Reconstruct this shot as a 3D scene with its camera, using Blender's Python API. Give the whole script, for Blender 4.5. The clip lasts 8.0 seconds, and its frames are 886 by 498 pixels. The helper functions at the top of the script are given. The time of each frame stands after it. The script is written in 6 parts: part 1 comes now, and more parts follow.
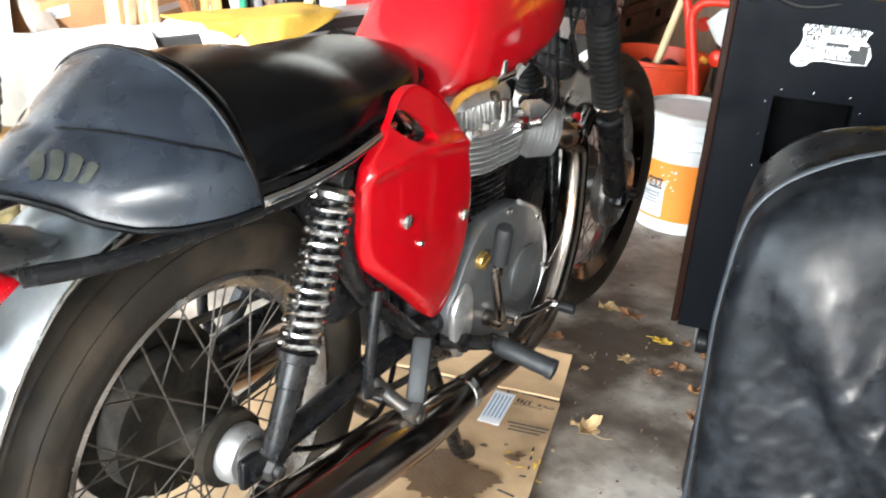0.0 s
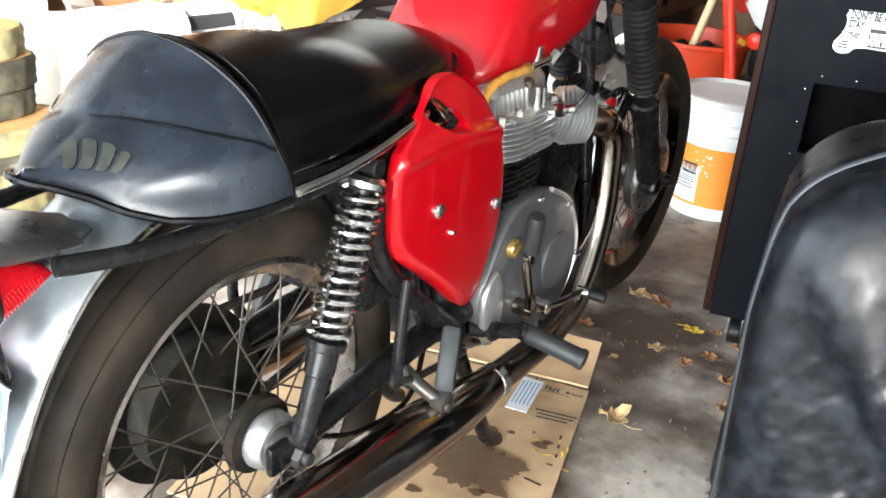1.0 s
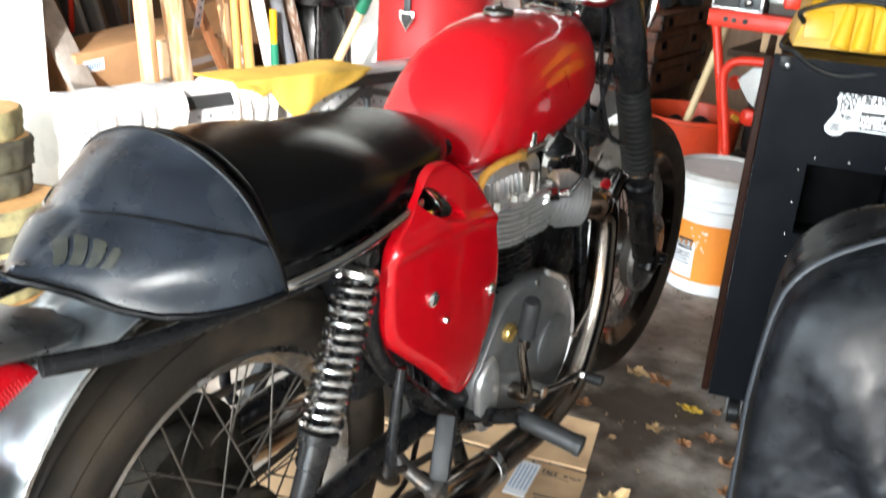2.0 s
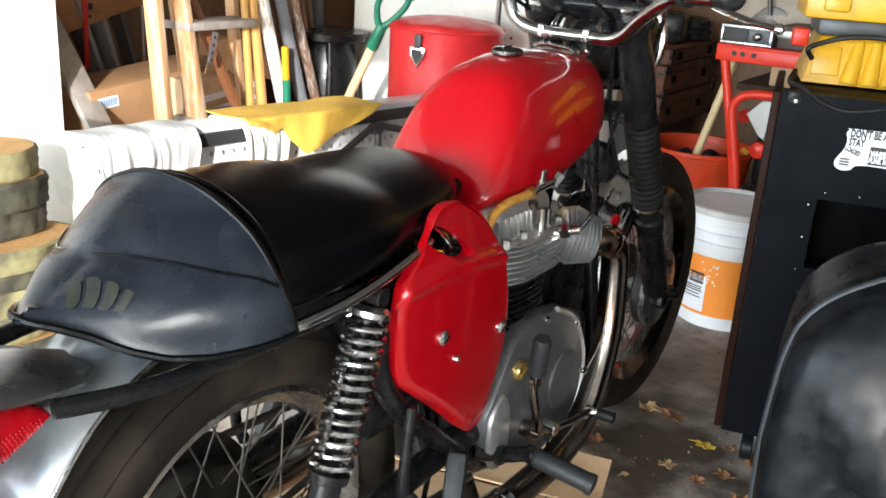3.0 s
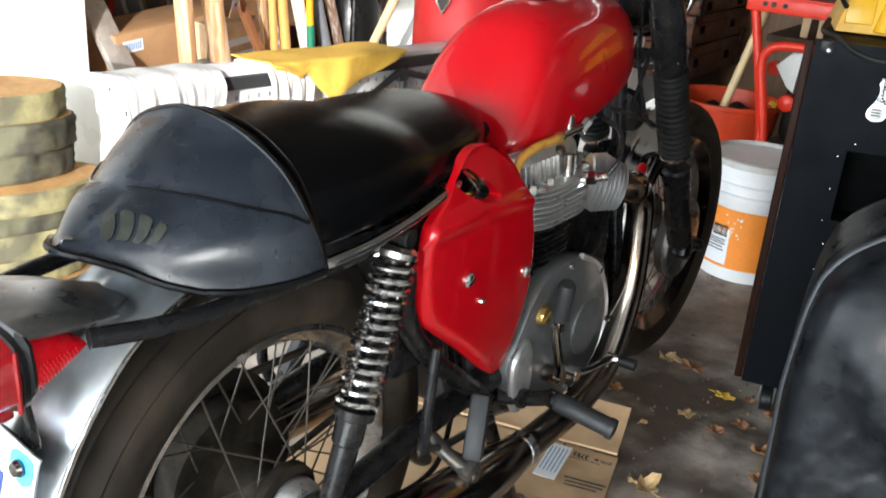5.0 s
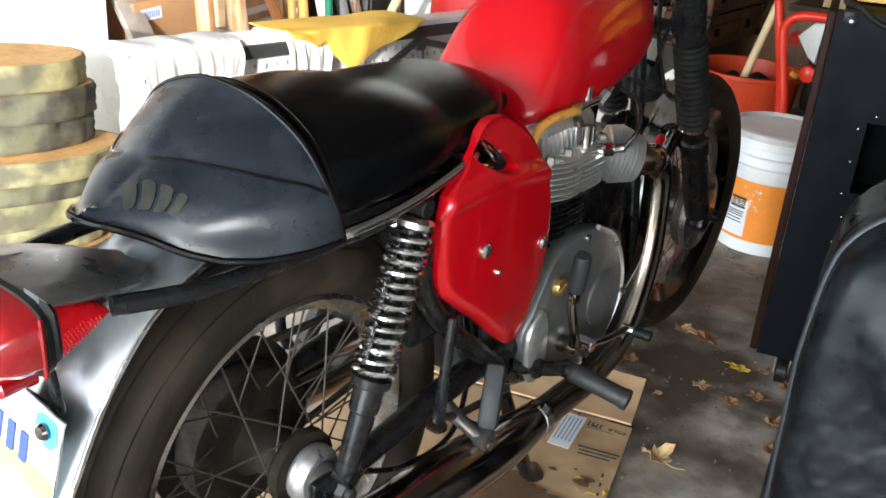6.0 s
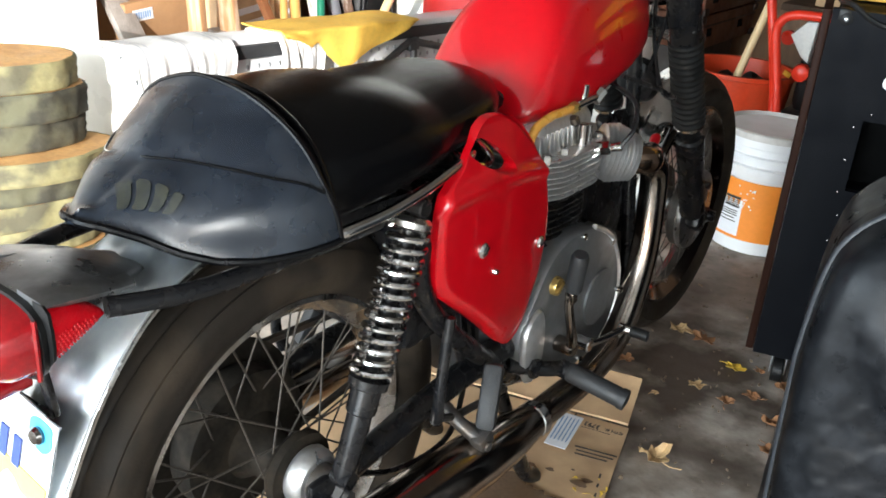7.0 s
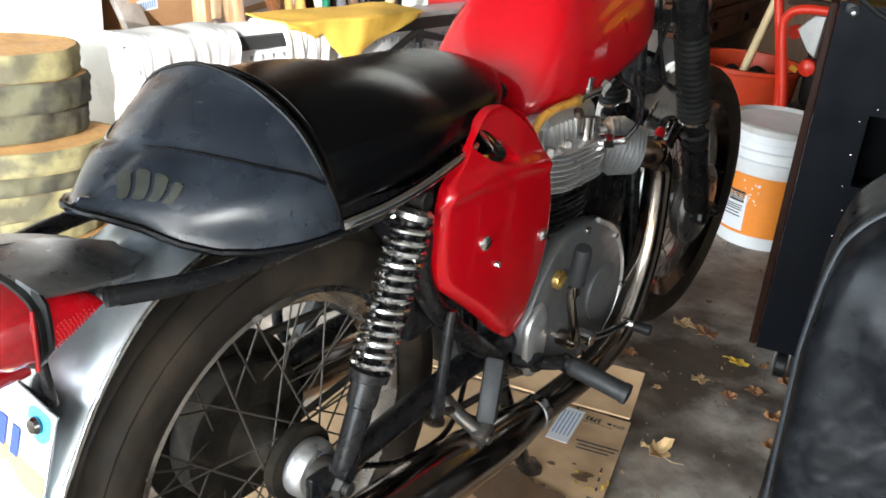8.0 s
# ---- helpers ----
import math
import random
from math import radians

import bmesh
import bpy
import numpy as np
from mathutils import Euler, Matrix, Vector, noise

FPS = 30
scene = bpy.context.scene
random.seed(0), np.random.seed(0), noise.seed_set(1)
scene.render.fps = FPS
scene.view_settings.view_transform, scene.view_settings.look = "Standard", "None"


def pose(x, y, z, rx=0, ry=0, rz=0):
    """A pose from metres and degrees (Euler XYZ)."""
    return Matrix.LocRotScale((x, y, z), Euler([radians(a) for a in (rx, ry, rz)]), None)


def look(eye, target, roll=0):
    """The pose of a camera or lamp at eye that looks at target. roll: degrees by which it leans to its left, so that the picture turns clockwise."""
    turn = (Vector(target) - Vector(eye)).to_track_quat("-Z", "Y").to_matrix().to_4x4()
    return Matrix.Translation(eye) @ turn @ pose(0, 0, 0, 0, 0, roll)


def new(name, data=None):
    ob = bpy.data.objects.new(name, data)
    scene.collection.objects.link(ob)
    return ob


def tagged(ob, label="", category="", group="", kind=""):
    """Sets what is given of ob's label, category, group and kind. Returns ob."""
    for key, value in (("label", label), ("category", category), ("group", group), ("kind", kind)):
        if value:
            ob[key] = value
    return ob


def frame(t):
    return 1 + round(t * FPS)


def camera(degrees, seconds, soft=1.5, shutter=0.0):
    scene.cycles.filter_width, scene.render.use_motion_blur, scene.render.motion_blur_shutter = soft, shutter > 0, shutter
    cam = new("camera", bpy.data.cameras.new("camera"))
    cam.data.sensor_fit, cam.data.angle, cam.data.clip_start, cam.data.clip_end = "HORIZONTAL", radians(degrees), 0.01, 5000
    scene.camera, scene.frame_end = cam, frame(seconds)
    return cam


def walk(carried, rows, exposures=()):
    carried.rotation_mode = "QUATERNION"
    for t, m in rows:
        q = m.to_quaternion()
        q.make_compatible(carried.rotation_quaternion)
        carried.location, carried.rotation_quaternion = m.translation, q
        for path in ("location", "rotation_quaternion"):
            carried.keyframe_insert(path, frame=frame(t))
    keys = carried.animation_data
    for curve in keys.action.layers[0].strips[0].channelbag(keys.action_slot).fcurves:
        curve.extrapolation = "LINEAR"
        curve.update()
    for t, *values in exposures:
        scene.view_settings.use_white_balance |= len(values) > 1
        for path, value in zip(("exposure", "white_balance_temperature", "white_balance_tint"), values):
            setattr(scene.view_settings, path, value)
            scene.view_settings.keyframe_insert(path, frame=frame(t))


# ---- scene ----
cam = camera(50.8, 8.0, soft=1.7, shutter=0.4)
PATH = [
    (0, (0.796, -0.758, 1.088), (-0.119, 0.831, 0.289), 4.2),
    (0.5, (0.787, -0.752, 1.091), (-0.165, 0.777, 0.224), 4.2),
    (1, (0.783, -0.745, 1.1), (-0.17, 0.795, 0.25), 4.4),
    (1.5, (0.782, -0.738, 1.103), (-0.156, 0.81, 0.252), 4.4),
    (2, (0.775, -0.728, 1.124), (-0.212, 0.856, 0.405), 4.3),
    (2.2, (0.777, -0.726, 1.128), (-0.235, 0.864, 0.459), 4.3),
    (3.3, (0.776, -0.729, 1.136), (-0.247, 0.862, 0.484), 3.8),
    (3.5, (0.771, -0.728, 1.132), (-0.251, 0.867, 0.492), 3.9),
    (4, (0.769, -0.731, 1.131), (-0.266, 0.857, 0.493), 4.1),
    (4.5, (0.77, -0.734, 1.127), (-0.273, 0.832, 0.449), 4.3),
    (5, (0.774, -0.741, 1.123), (-0.258, 0.797, 0.368), 4.4),
    (5.2, (0.779, -0.745, 1.129), (-0.252, 0.777, 0.341), 4.6),
    (6.3, (0.775, -0.747, 1.126), (-0.268, 0.75, 0.308), 4.4),
    (6.5, (0.767, -0.741, 1.119), (-0.267, 0.763, 0.302), 4.6),
    (7, (0.767, -0.744, 1.121), (-0.262, 0.766, 0.307), 4.4),
    (7.5, (0.766, -0.742, 1.119), (-0.266, 0.763, 0.301), 4.5),
    (8, (0.767, -0.738, 1.118), (-0.265, 0.762, 0.29), 4.7),
]
walk(cam, [(t, look(eye, target, roll)) for t, eye, target, roll in PATH],
     exposures=[(0, 1.7), (1.5, 1.67), (2.0, 1.36), (2.2, 1.13), (3.3, .84), (5.2, .84), (6.3, .91), (8, .91)])

# ---- world, daylight through the open garage door ----
world = bpy.data.worlds.new("sky")
scene.world = world
world.use_nodes = True
_n = world.node_tree
_sky = _n.nodes.new("ShaderNodeTexSky")
_sky.sky_type, _sky.sun_disc = "NISHITA", False
_sky.sun_elevation, _sky.sun_rotation = radians(14), radians(151)
_n.links.new(_sky.outputs[0], _n.nodes["Background"].inputs[0])
_n.nodes["Background"].inputs[1].default_value = 0.15

sun = new("sun", bpy.data.lights.new("sun", "SUN"))
sun.data.energy, sun.data.angle, sun.data.color = 3.6, radians(0.6), (1, 0.98, 0.96)
sun.matrix_world = look((2.8, -5.0, 1.40), (0, 0, 0))

DOOR_X0, DOOR_X1, DOOR_Y, DOOR_H = -2.7, 1.85, -3.6, 2.3
door_light = new("door_daylight", bpy.data.lights.new("door_daylight", "AREA"))
door_light.data.shape, door_light.data.size, door_light.data.size_y = "RECTANGLE", DOOR_X1 - DOOR_X0 - .1, DOOR_H - .15
door_light.data.energy, door_light.data.color = 310, (0.78, 0.905, 1.0)
door_light.matrix_world = look(((DOOR_X0 + DOOR_X1) / 2, DOOR_Y - .02, DOOR_H / 2 + .02), ((DOOR_X0 + DOOR_X1) / 2, 1, DOOR_H / 2))

WIN_Y0, WIN_Y1, WIN_Z0, WIN_Z1 = -3.10, -1.95, .60, 1.60
window_light = new("window_daylight", bpy.data.lights.new("window_daylight", "AREA"))
window_light.data.shape, window_light.data.size, window_light.data.size_y = "RECTANGLE", WIN_Y1 - WIN_Y0 - .06, WIN_Z1 - WIN_Z0 - .06
window_light.data.energy, window_light.data.color = 34, (0.86, 0.94, 1.0)
window_light.matrix_world = look((2.62, (WIN_Y0 + WIN_Y1) / 2, (WIN_Z0 + WIN_Z1) / 2), (0, (WIN_Y0 + WIN_Y1) / 2, (WIN_Z0 + WIN_Z1) / 2))

# ---- materials ----
MATS = {}


def mat(name, base, rough=.5, metal=0.0, var=.18, scale=9.0, bump=.0, bscale=180.0, coat=0.0, dirt_sheen=None, dirt_sheen_amount=.35, rvar=.12, stretch=(1, 1, 1), spec=.5, stains=(), stain=(.06, .04, .028)):
    """Colour with grain at two scales, uneven gloss, fine relief, optional patches of grime or painted sheen."""
    if name in MATS:
        return MATS[name]
    m = bpy.data.materials.new(name)
    m.use_nodes = True
    t = m.node_tree
    b = t.nodes["Principled BSDF"]
    co = t.nodes.new("ShaderNodeTexCoord")
    mp = t.nodes.new("ShaderNodeMapping")
    mp.inputs["Scale"].default_value = stretch
    t.links.new(co.outputs["Object"], mp.inputs[0])

    def noise_tex(s, d=5):
        n = t.nodes.new("ShaderNodeTexNoise")
        n.inputs["Scale"].default_value, n.inputs["Detail"].default_value = s, d
        t.links.new(mp.outputs[0], n.inputs["Vector"])
        return n.outputs["Fac"]

    def mix(fac, a, c, blend="MIX"):
        x = t.nodes.new("ShaderNodeMix")
        x.data_type, x.blend_type = "RGBA", blend
        for sock, v in ((x.inputs[0], fac), (x.inputs[6], a), (x.inputs[7], c)):
            if hasattr(v, "links"):
                t.links.new(v, sock)
            else:
                sock.default_value = v
        return x.outputs[2]

    def ramp(v, a, c):
        r = t.nodes.new("ShaderNodeMapRange")
        r.inputs[1].default_value, r.inputs[2].default_value, r.inputs[3].default_value, r.inputs[4].default_value = .3, .7, a, c
        t.links.new(v, r.inputs[0])
        return r.outputs[0]

    lo = tuple(max(0, c * (1 - var)) for c in base[:3]) + (1,)
    hi = tuple(min(1, c * (1 + var)) for c in base[:3]) + (1,)
    big, fine = noise_tex(scale), noise_tex(scale * 9)
    col = mix(ramp(big, 0, 1), lo, hi)
    col = mix(.5, col, mix(ramp(fine, 0, 1), lo, hi))
    if dirt_sheen:
        r = t.nodes.new("ShaderNodeMapRange")
        r.inputs[1].default_value, r.inputs[2].default_value, r.inputs[3].default_value, r.inputs[4].default_value = .46, .66, 0, dirt_sheen_amount
        t.links.new(noise_tex(scale * 1.7, 8), r.inputs[0])
        col = mix(r.outputs[0], col, (*dirt_sheen, 1))
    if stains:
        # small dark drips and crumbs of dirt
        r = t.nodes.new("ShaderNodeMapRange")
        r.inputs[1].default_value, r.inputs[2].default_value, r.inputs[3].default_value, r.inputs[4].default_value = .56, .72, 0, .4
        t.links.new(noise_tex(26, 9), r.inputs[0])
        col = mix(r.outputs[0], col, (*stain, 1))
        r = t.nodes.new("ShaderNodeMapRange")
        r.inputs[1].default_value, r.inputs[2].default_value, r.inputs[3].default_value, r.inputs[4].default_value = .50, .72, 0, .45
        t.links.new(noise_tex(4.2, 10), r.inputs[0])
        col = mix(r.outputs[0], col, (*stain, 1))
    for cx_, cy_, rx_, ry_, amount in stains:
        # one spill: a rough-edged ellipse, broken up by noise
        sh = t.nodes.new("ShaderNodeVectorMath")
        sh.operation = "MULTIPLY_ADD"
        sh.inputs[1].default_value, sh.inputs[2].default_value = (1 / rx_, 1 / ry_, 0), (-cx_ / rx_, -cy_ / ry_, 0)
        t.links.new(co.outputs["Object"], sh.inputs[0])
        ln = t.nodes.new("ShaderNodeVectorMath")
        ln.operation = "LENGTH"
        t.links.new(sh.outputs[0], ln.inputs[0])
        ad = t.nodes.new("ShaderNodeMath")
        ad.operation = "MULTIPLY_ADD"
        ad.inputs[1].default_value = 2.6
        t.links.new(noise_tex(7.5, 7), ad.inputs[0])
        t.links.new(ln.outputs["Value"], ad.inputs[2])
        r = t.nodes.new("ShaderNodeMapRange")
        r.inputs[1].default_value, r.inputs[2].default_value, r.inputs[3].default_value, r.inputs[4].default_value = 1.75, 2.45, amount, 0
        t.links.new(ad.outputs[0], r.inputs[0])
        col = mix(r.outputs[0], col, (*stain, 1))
    t.links.new(col, b.inputs["Base Color"])
    t.links.new(ramp(noise_tex(scale * 2.3), max(.02, rough - rvar * rough * 2), min(1, rough + rvar)), b.inputs["Roughness"])
    b.inputs["Metallic"].default_value = metal
    b.inputs["Specular IOR Level"].default_value = spec
    if coat:
        b.inputs["Coat Weight"].default_value, b.inputs["Coat Roughness"].default_value = coat, .03
    if bump:
        bu = t.nodes.new("ShaderNodeBump")
        bu.inputs["Strength"].default_value, bu.inputs["Distance"].default_value = min(1, bump), .002
        t.links.new(noise_tex(bscale, 6), bu.inputs["Height"])
        t.links.new(bu.outputs[0], b.inputs["Normal"])
    MATS[name] = m
    return m


RED = mat("red_paint", (.40, .0015, .006), .30, var=.06, coat=.75, rvar=.05, spec=.12)
CHROME = mat("chrome", (.72, .71, .70), .09, 1, var=.08, rvar=.06, dirt_sheen=(.30, .26, .22), dirt_sheen_amount=.25)
DULL_CHROME = mat("aged_chrome", (.50, .48, .46), .20, 1, var=.15, dirt_sheen=(.16, .10, .06), dirt_sheen_amount=.5, scale=14)
BAR_CHROME = mat("tarnished_bar_chrome", (.44, .42, .41), .11, 1, var=.12, scale=20, dirt_sheen=(.12, .10, .09), dirt_sheen_amount=.5)
HOT_CHROME = mat("heat_blued_chrome", (.28, .245, .215), .13, 1, var=.25, dirt_sheen=(.25, .11, .04), dirt_sheen_amount=.5, scale=8)
ALLOY = mat("cast_alloy", (.66, .66, .66), .36, .85, var=.12, bump=.12, dirt_sheen=(.30, .285, .27), dirt_sheen_amount=.4, scale=16)
# blue in this base colour imitates sky mirrored in the rear mudguard
SATIN_ALLOY = mat("sky_tinted_alloy", (.84, .91, 1.0), .38, 1, var=.08, scale=13, stretch=(1, 1, .4), rvar=.10, dirt_sheen=(.46, .46, .47), dirt_sheen_amount=.35)
FIN_ALLOY = mat("bright_fin_alloy", (.74, .74, .74), .30, .85, var=.08, scale=20, dirt_sheen=(.42, .40, .38), dirt_sheen_amount=.35)
COVER_ALLOY = mat("grey_case_alloy", (.22, .226, .236), .38, .7, var=.1, bump=.08, dirt_sheen=(.16, .15, .14), dirt_sheen_amount=.4, scale=12)
DARK_METAL = mat("dark_oily_metal", (.075, .070, .066), .42, .6, var=.3, bump=.2, dirt_sheen=(.12, .08, .05), dirt_sheen_amount=.5, scale=20)
BLACK_PAINT = mat("black_gloss_paint", (.008, .008, .009), .24, var=.2, dirt_sheen=(.03, .025, .02), dirt_sheen_amount=.3, scale=15, spec=.28)
BLACK_VINYL = mat("black_vinyl", (.0026, .0026, .003), .19, var=.2, bump=.08, bscale=520, scale=6, rvar=.05, spec=.11)
# bluish base and paler blotches paint in the sky's sheen on the cowl
COWL_VINYL = mat("faded_vinyl_blue_sheen", (.0042, .0070, .0120), .24, var=.25, bump=.09, bscale=520, dirt_sheen=(.019, .025, .035), dirt_sheen_amount=.6, scale=9, spec=.66, rvar=.18)
RUBBER = mat("black_rubber", (.007, .007, .007), .5, var=.2, bump=.2, bscale=150, dirt_sheen=(.02, .019, .018), dirt_sheen_amount=.3, spec=.25)
GREY_RUBBER = mat("worn_peg_rubber", (.013, .0135, .0145), .62, var=.2, bump=.3, bscale=240)
TYRE = mat("tyre_rubber", (.017, .0135, .0105), .6, var=.25, bump=.25, bscale=160, dirt_sheen=(.060, .044, .030), dirt_sheen_amount=.6, scale=6, spec=.2)
DARK_CHROME = mat("dark_chrome", (.20, .19, .185), .16, 1, var=.25, dirt_sheen=(.06, .05, .04), dirt_sheen_amount=.7, scale=14)
GRIME = mat("road_grime", (.014, .0115, .009), .8, .0, var=.5, bump=.5, bscale=60, scale=14, spec=.12, dirt_sheen=(.05, .038, .027), dirt_sheen_amount=.45)
SPOKE = mat("spoke_steel", (.060, .050, .041), .6, .4, var=.4, scale=20)
SPRING = mat("spring_chrome", (.68, .67, .67), .12, 1, var=.12, scale=20, dirt_sheen=(.22, .19, .17), dirt_sheen_amount=.5)
TAIL_GREY = mat("dull_grey_casting", (.25, .25, .255), .30, .8, var=.18, scale=14, bump=.08, dirt_sheen=(.12, .115, .11), dirt_sheen_amount=.5)
# near-black that paints shade into openings; the suitcase latches use it too
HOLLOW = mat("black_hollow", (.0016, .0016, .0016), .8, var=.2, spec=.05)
RED_LENS = mat("red_lens", (.23, .003, .006), .12, var=.25, coat=1.0, spec=.25, scale=20)
RED_PRISM = mat("red_prism_lens", (.52, .003, .010), .22, var=.15, coat=.25, spec=.2, scale=30)
HOSE = mat("amber_fuel_hose", (.62, .30, .05), .28, var=.15, coat=.3)
BRASS = mat("brass", (.62, .42, .14), .3, .9, var=.2, scale=30)
GOLD_DECAL = mat("faded_gold_transfer", (.021, .022, .016), .4, var=.4, scale=60, dirt_sheen=(.010, .012, .015), dirt_sheen_amount=.9)
PLATE_WHITE = mat("plate_white", (.70, .73, .76), .35, var=.04)
PLATE_BLUE = mat("plate_sky_blue", (.06, .42, .70), .35, var=.1)
PLATE_NAVY = mat("plate_navy", (.03, .06, .25), .35, var=.1)
PLATE_YELLOW = mat("plate_yellow", (.80, .68, .12), .35, var=.1)

CONCRETE = mat("garage_concrete", (.50, .44, .38), .58, var=.24, scale=3.4, bump=.4, bscale=70, dirt_sheen=(.13, .092, .064), dirt_sheen_amount=.85, spec=.3, stains=((.17, 1.18, .27, .20, .92), (.30, .90, .17, .07, .6), (.10, .55, .22, .30, .7), (-.1, .1, .45, .45, .6), (.36, .86, .20, .07, .6), (.1, 1.7, .35, .3, .6), (-.6, 1.9, .5, .6, .7), (.5, 1.2, .12, .12, .7)))
GREY_WALL = mat("bare_grey_wall", (.20, .195, .19), .8, var=.12, scale=3, bump=.2)
PALE_WALL = mat("pale_grey_wall", (.40, .39, .37), .7, var=.08, scale=2, bump=.15, bscale=60)
WHITE_WALL = mat("white_painted_wall", (.80, .79, .76), .6, var=.04, scale=2, bump=.15, bscale=60)
DARK_BOARD = mat("dark_stained_board", (.060, .036, .022), .7, var=.35, scale=6, bump=.3, stretch=(1, 1, .15), spec=.2)
CEILING_BOARD = mat("dim_grey_board", (.13, .115, .10), .75, var=.3, scale=5, bump=.3, stretch=(1, .15, 1))
OLD_BOARD = mat("brown_wall_board", (.20, .105, .052), .65, var=.35, scale=6, bump=.3, stretch=(1, 1, .15))
GREY_WOOD = mat("weathered_grey_wood", (.30, .265, .235), .75, var=.3, scale=14, bump=.4, bscale=120, stretch=(3, 3, .25))
LADDER_WOOD = mat("orange_old_pine", (.50, .27, .125), .6, var=.25, scale=10, bump=.2, stretch=(3, 3, .2), dirt_sheen=(.72, .60, .45), dirt_sheen_amount=.55)
POLE_WOOD = mat("varnished_pole_wood", (.62, .34, .10), .42, var=.2, scale=10, stretch=(4, 4, .2))
PALE_WOOD = mat("pale_handle_wood", (.62, .46, .25), .5, var=.15, scale=12, stretch=(4, 4, .2))
CUT_WOOD = mat("fresh_cut_wood", (.60, .34, .13), .7, var=.25, scale=9, bump=.4, bscale=130, dirt_sheen=(.40, .20, .07), dirt_sheen_amount=.5)
BARK = mat("lichen_bark", (.27, .24, .115), .85, var=.25, scale=7, bump=.8, bscale=60, dirt_sheen=(.085, .078, .052), dirt_sheen_amount=.9)
DARK_BARK = mat("dark_bark", (.050, .047, .033), .85, var=.4, scale=8, bump=.8, bscale=60, dirt_sheen=(.15, .145, .085), dirt_sheen_amount=.7)
CARD = mat("brown_cardboard", (.58, .385, .22), .75, var=.10, scale=4, bump=.12, bscale=140, dirt_sheen=(.26, .16, .085), dirt_sheen_amount=.5)
CARD_DARK = mat("shelf_cardboard", (.34, .185, .085), .75, var=.12, scale=4, bump=.1, dirt_sheen=(.22, .12, .06), dirt_sheen_amount=.4)
WHITE_PLASTIC = mat("white_plastic", (.78, .79, .80), .38, var=.04, scale=5, dirt_sheen=(.55, .54, .52), dirt_sheen_amount=.3)
LID_PLASTIC = mat("dusty_lid_plastic", (.55, .53, .50), .6, var=.12, scale=12, dirt_sheen=(.36, .33, .30), dirt_sheen_amount=.5)
ORANGE_LABEL = mat("orange_label", (.86, .27, .035), .45, var=.06)
ORANGE_TUB = mat("orange_plastic", (.52, .045, .012), .45, var=.15, dirt_sheen=(.30, .08, .04), dirt_sheen_amount=.25, spec=.25)
RED_TUBE = mat("red_enamel_tube", (.60, .030, .012), .34, var=.14, spec=.3)
RED_VINYL = mat("red_vinyl", (.60, .022, .025), .38, var=.12, bump=.2, bscale=60)
BAND = mat("dark_grey_trim", (.035, .036, .038), .45, var=.2)
WHITE_CLOTH = mat("white_cotton", (.76, .75, .73), .9, var=.08, scale=12, bump=.5, bscale=500)
STRIPE_CLOTH = mat("grey_stripe_cotton", (.58, .59, .61), .9, var=.12, scale=12, bump=.5, bscale=500)
YELLOW_CLOTH = mat("yellow_chamois", (.86, .52, .085), .85, var=.12, scale=9, bump=.4, bscale=160)
CAB_BLACK = mat("black_cabinet_vinyl", (.0032, .0038, .0055), .5, var=.15, scale=6, bump=.3, bscale=420, dirt_sheen=(.0055, .0062, .008), dirt_sheen_amount=.4, spec=.06)
CAB_TRIM = mat("dark_brown_trim", (.022, .009, .006), .55, var=.3, scale=10, stretch=(4, 4, .3), spec=.06)
TARP = mat("black_coated_cover", (.0042, .0048, .0058), .29, var=.35, scale=13, bump=.24, bscale=34, dirt_sheen=(.019, .021, .024), dirt_sheen_amount=.45, spec=.095, rvar=.08)
TARP_EDGE = mat("grey_cover_binding", (.022, .025, .030), .5, var=.2, scale=20, bump=.3, bscale=300)
TRUNK = mat("brown_leather", (.115, .048, .028), .55, var=.4, scale=9, bump=.4, bscale=70, spec=.12, dirt_sheen=(.045, .020, .013), dirt_sheen_amount=.6)
GREY_STEEL = mat("grey_steel", (.42, .43, .44), .35, .9, var=.15)
SILVER = mat("silver_panel", (.52, .52, .51), .25, .7, var=.1)
YELLOW_PLASTIC = mat("yellow_plastic", (.62, .33, .008), .38, var=.1, dirt_sheen=(.45, .26, .03), dirt_sheen_amount=.35)
GREEN_PLASTIC = mat("green_plastic", (.012, .17, .095), .35, var=.12)
WHITE_ENAMEL = mat("white_enamel", (.80, .79, .74), .3, var=.05, scale=3)
DARK_VOID = mat("dark_painted_board", (.035, .028, .024), .8, var=.3)
LEAF_YELLOW = mat("yellow_leaf", (.72, .46, .05), .7, var=.25, scale=40)
LEAF_TAN = mat("tan_dry_leaf", (.50, .33, .16), .75, var=.3, scale=40)
LEAF_BROWN = mat("brown_dry_leaf", (.30, .14, .06), .75, var=.3, scale=40)
PAPER = mat("white_paper", (.78, .79, .82), .6, var=.05)
INK = mat("black_ink", (.03, .028, .026), .7, var=.2)
BLUE_INK = mat("blue_print", (.16, .30, .50), .6, var=.2)
BEIGE = mat("beige_fabric", (.36, .30, .235), .85, var=.15, bump=.3)
WHITE_INK = mat("white_print", (.78, .79, .80), .5, var=.05)
GREY_OUT = mat("driveway_concrete", (.42, .41, .39), .8, var=.15, scale=2, bump=.2)

# ---- building helpers ----
ORIGIN = {}


def thing(name, base, label, category, group="", kind=""):
    ob = new(name)
    ob.location = base
    ob.empty_display_size = .1
    ORIGIN[ob] = Vector(base)
    return tagged(ob, label, category, group, kind)


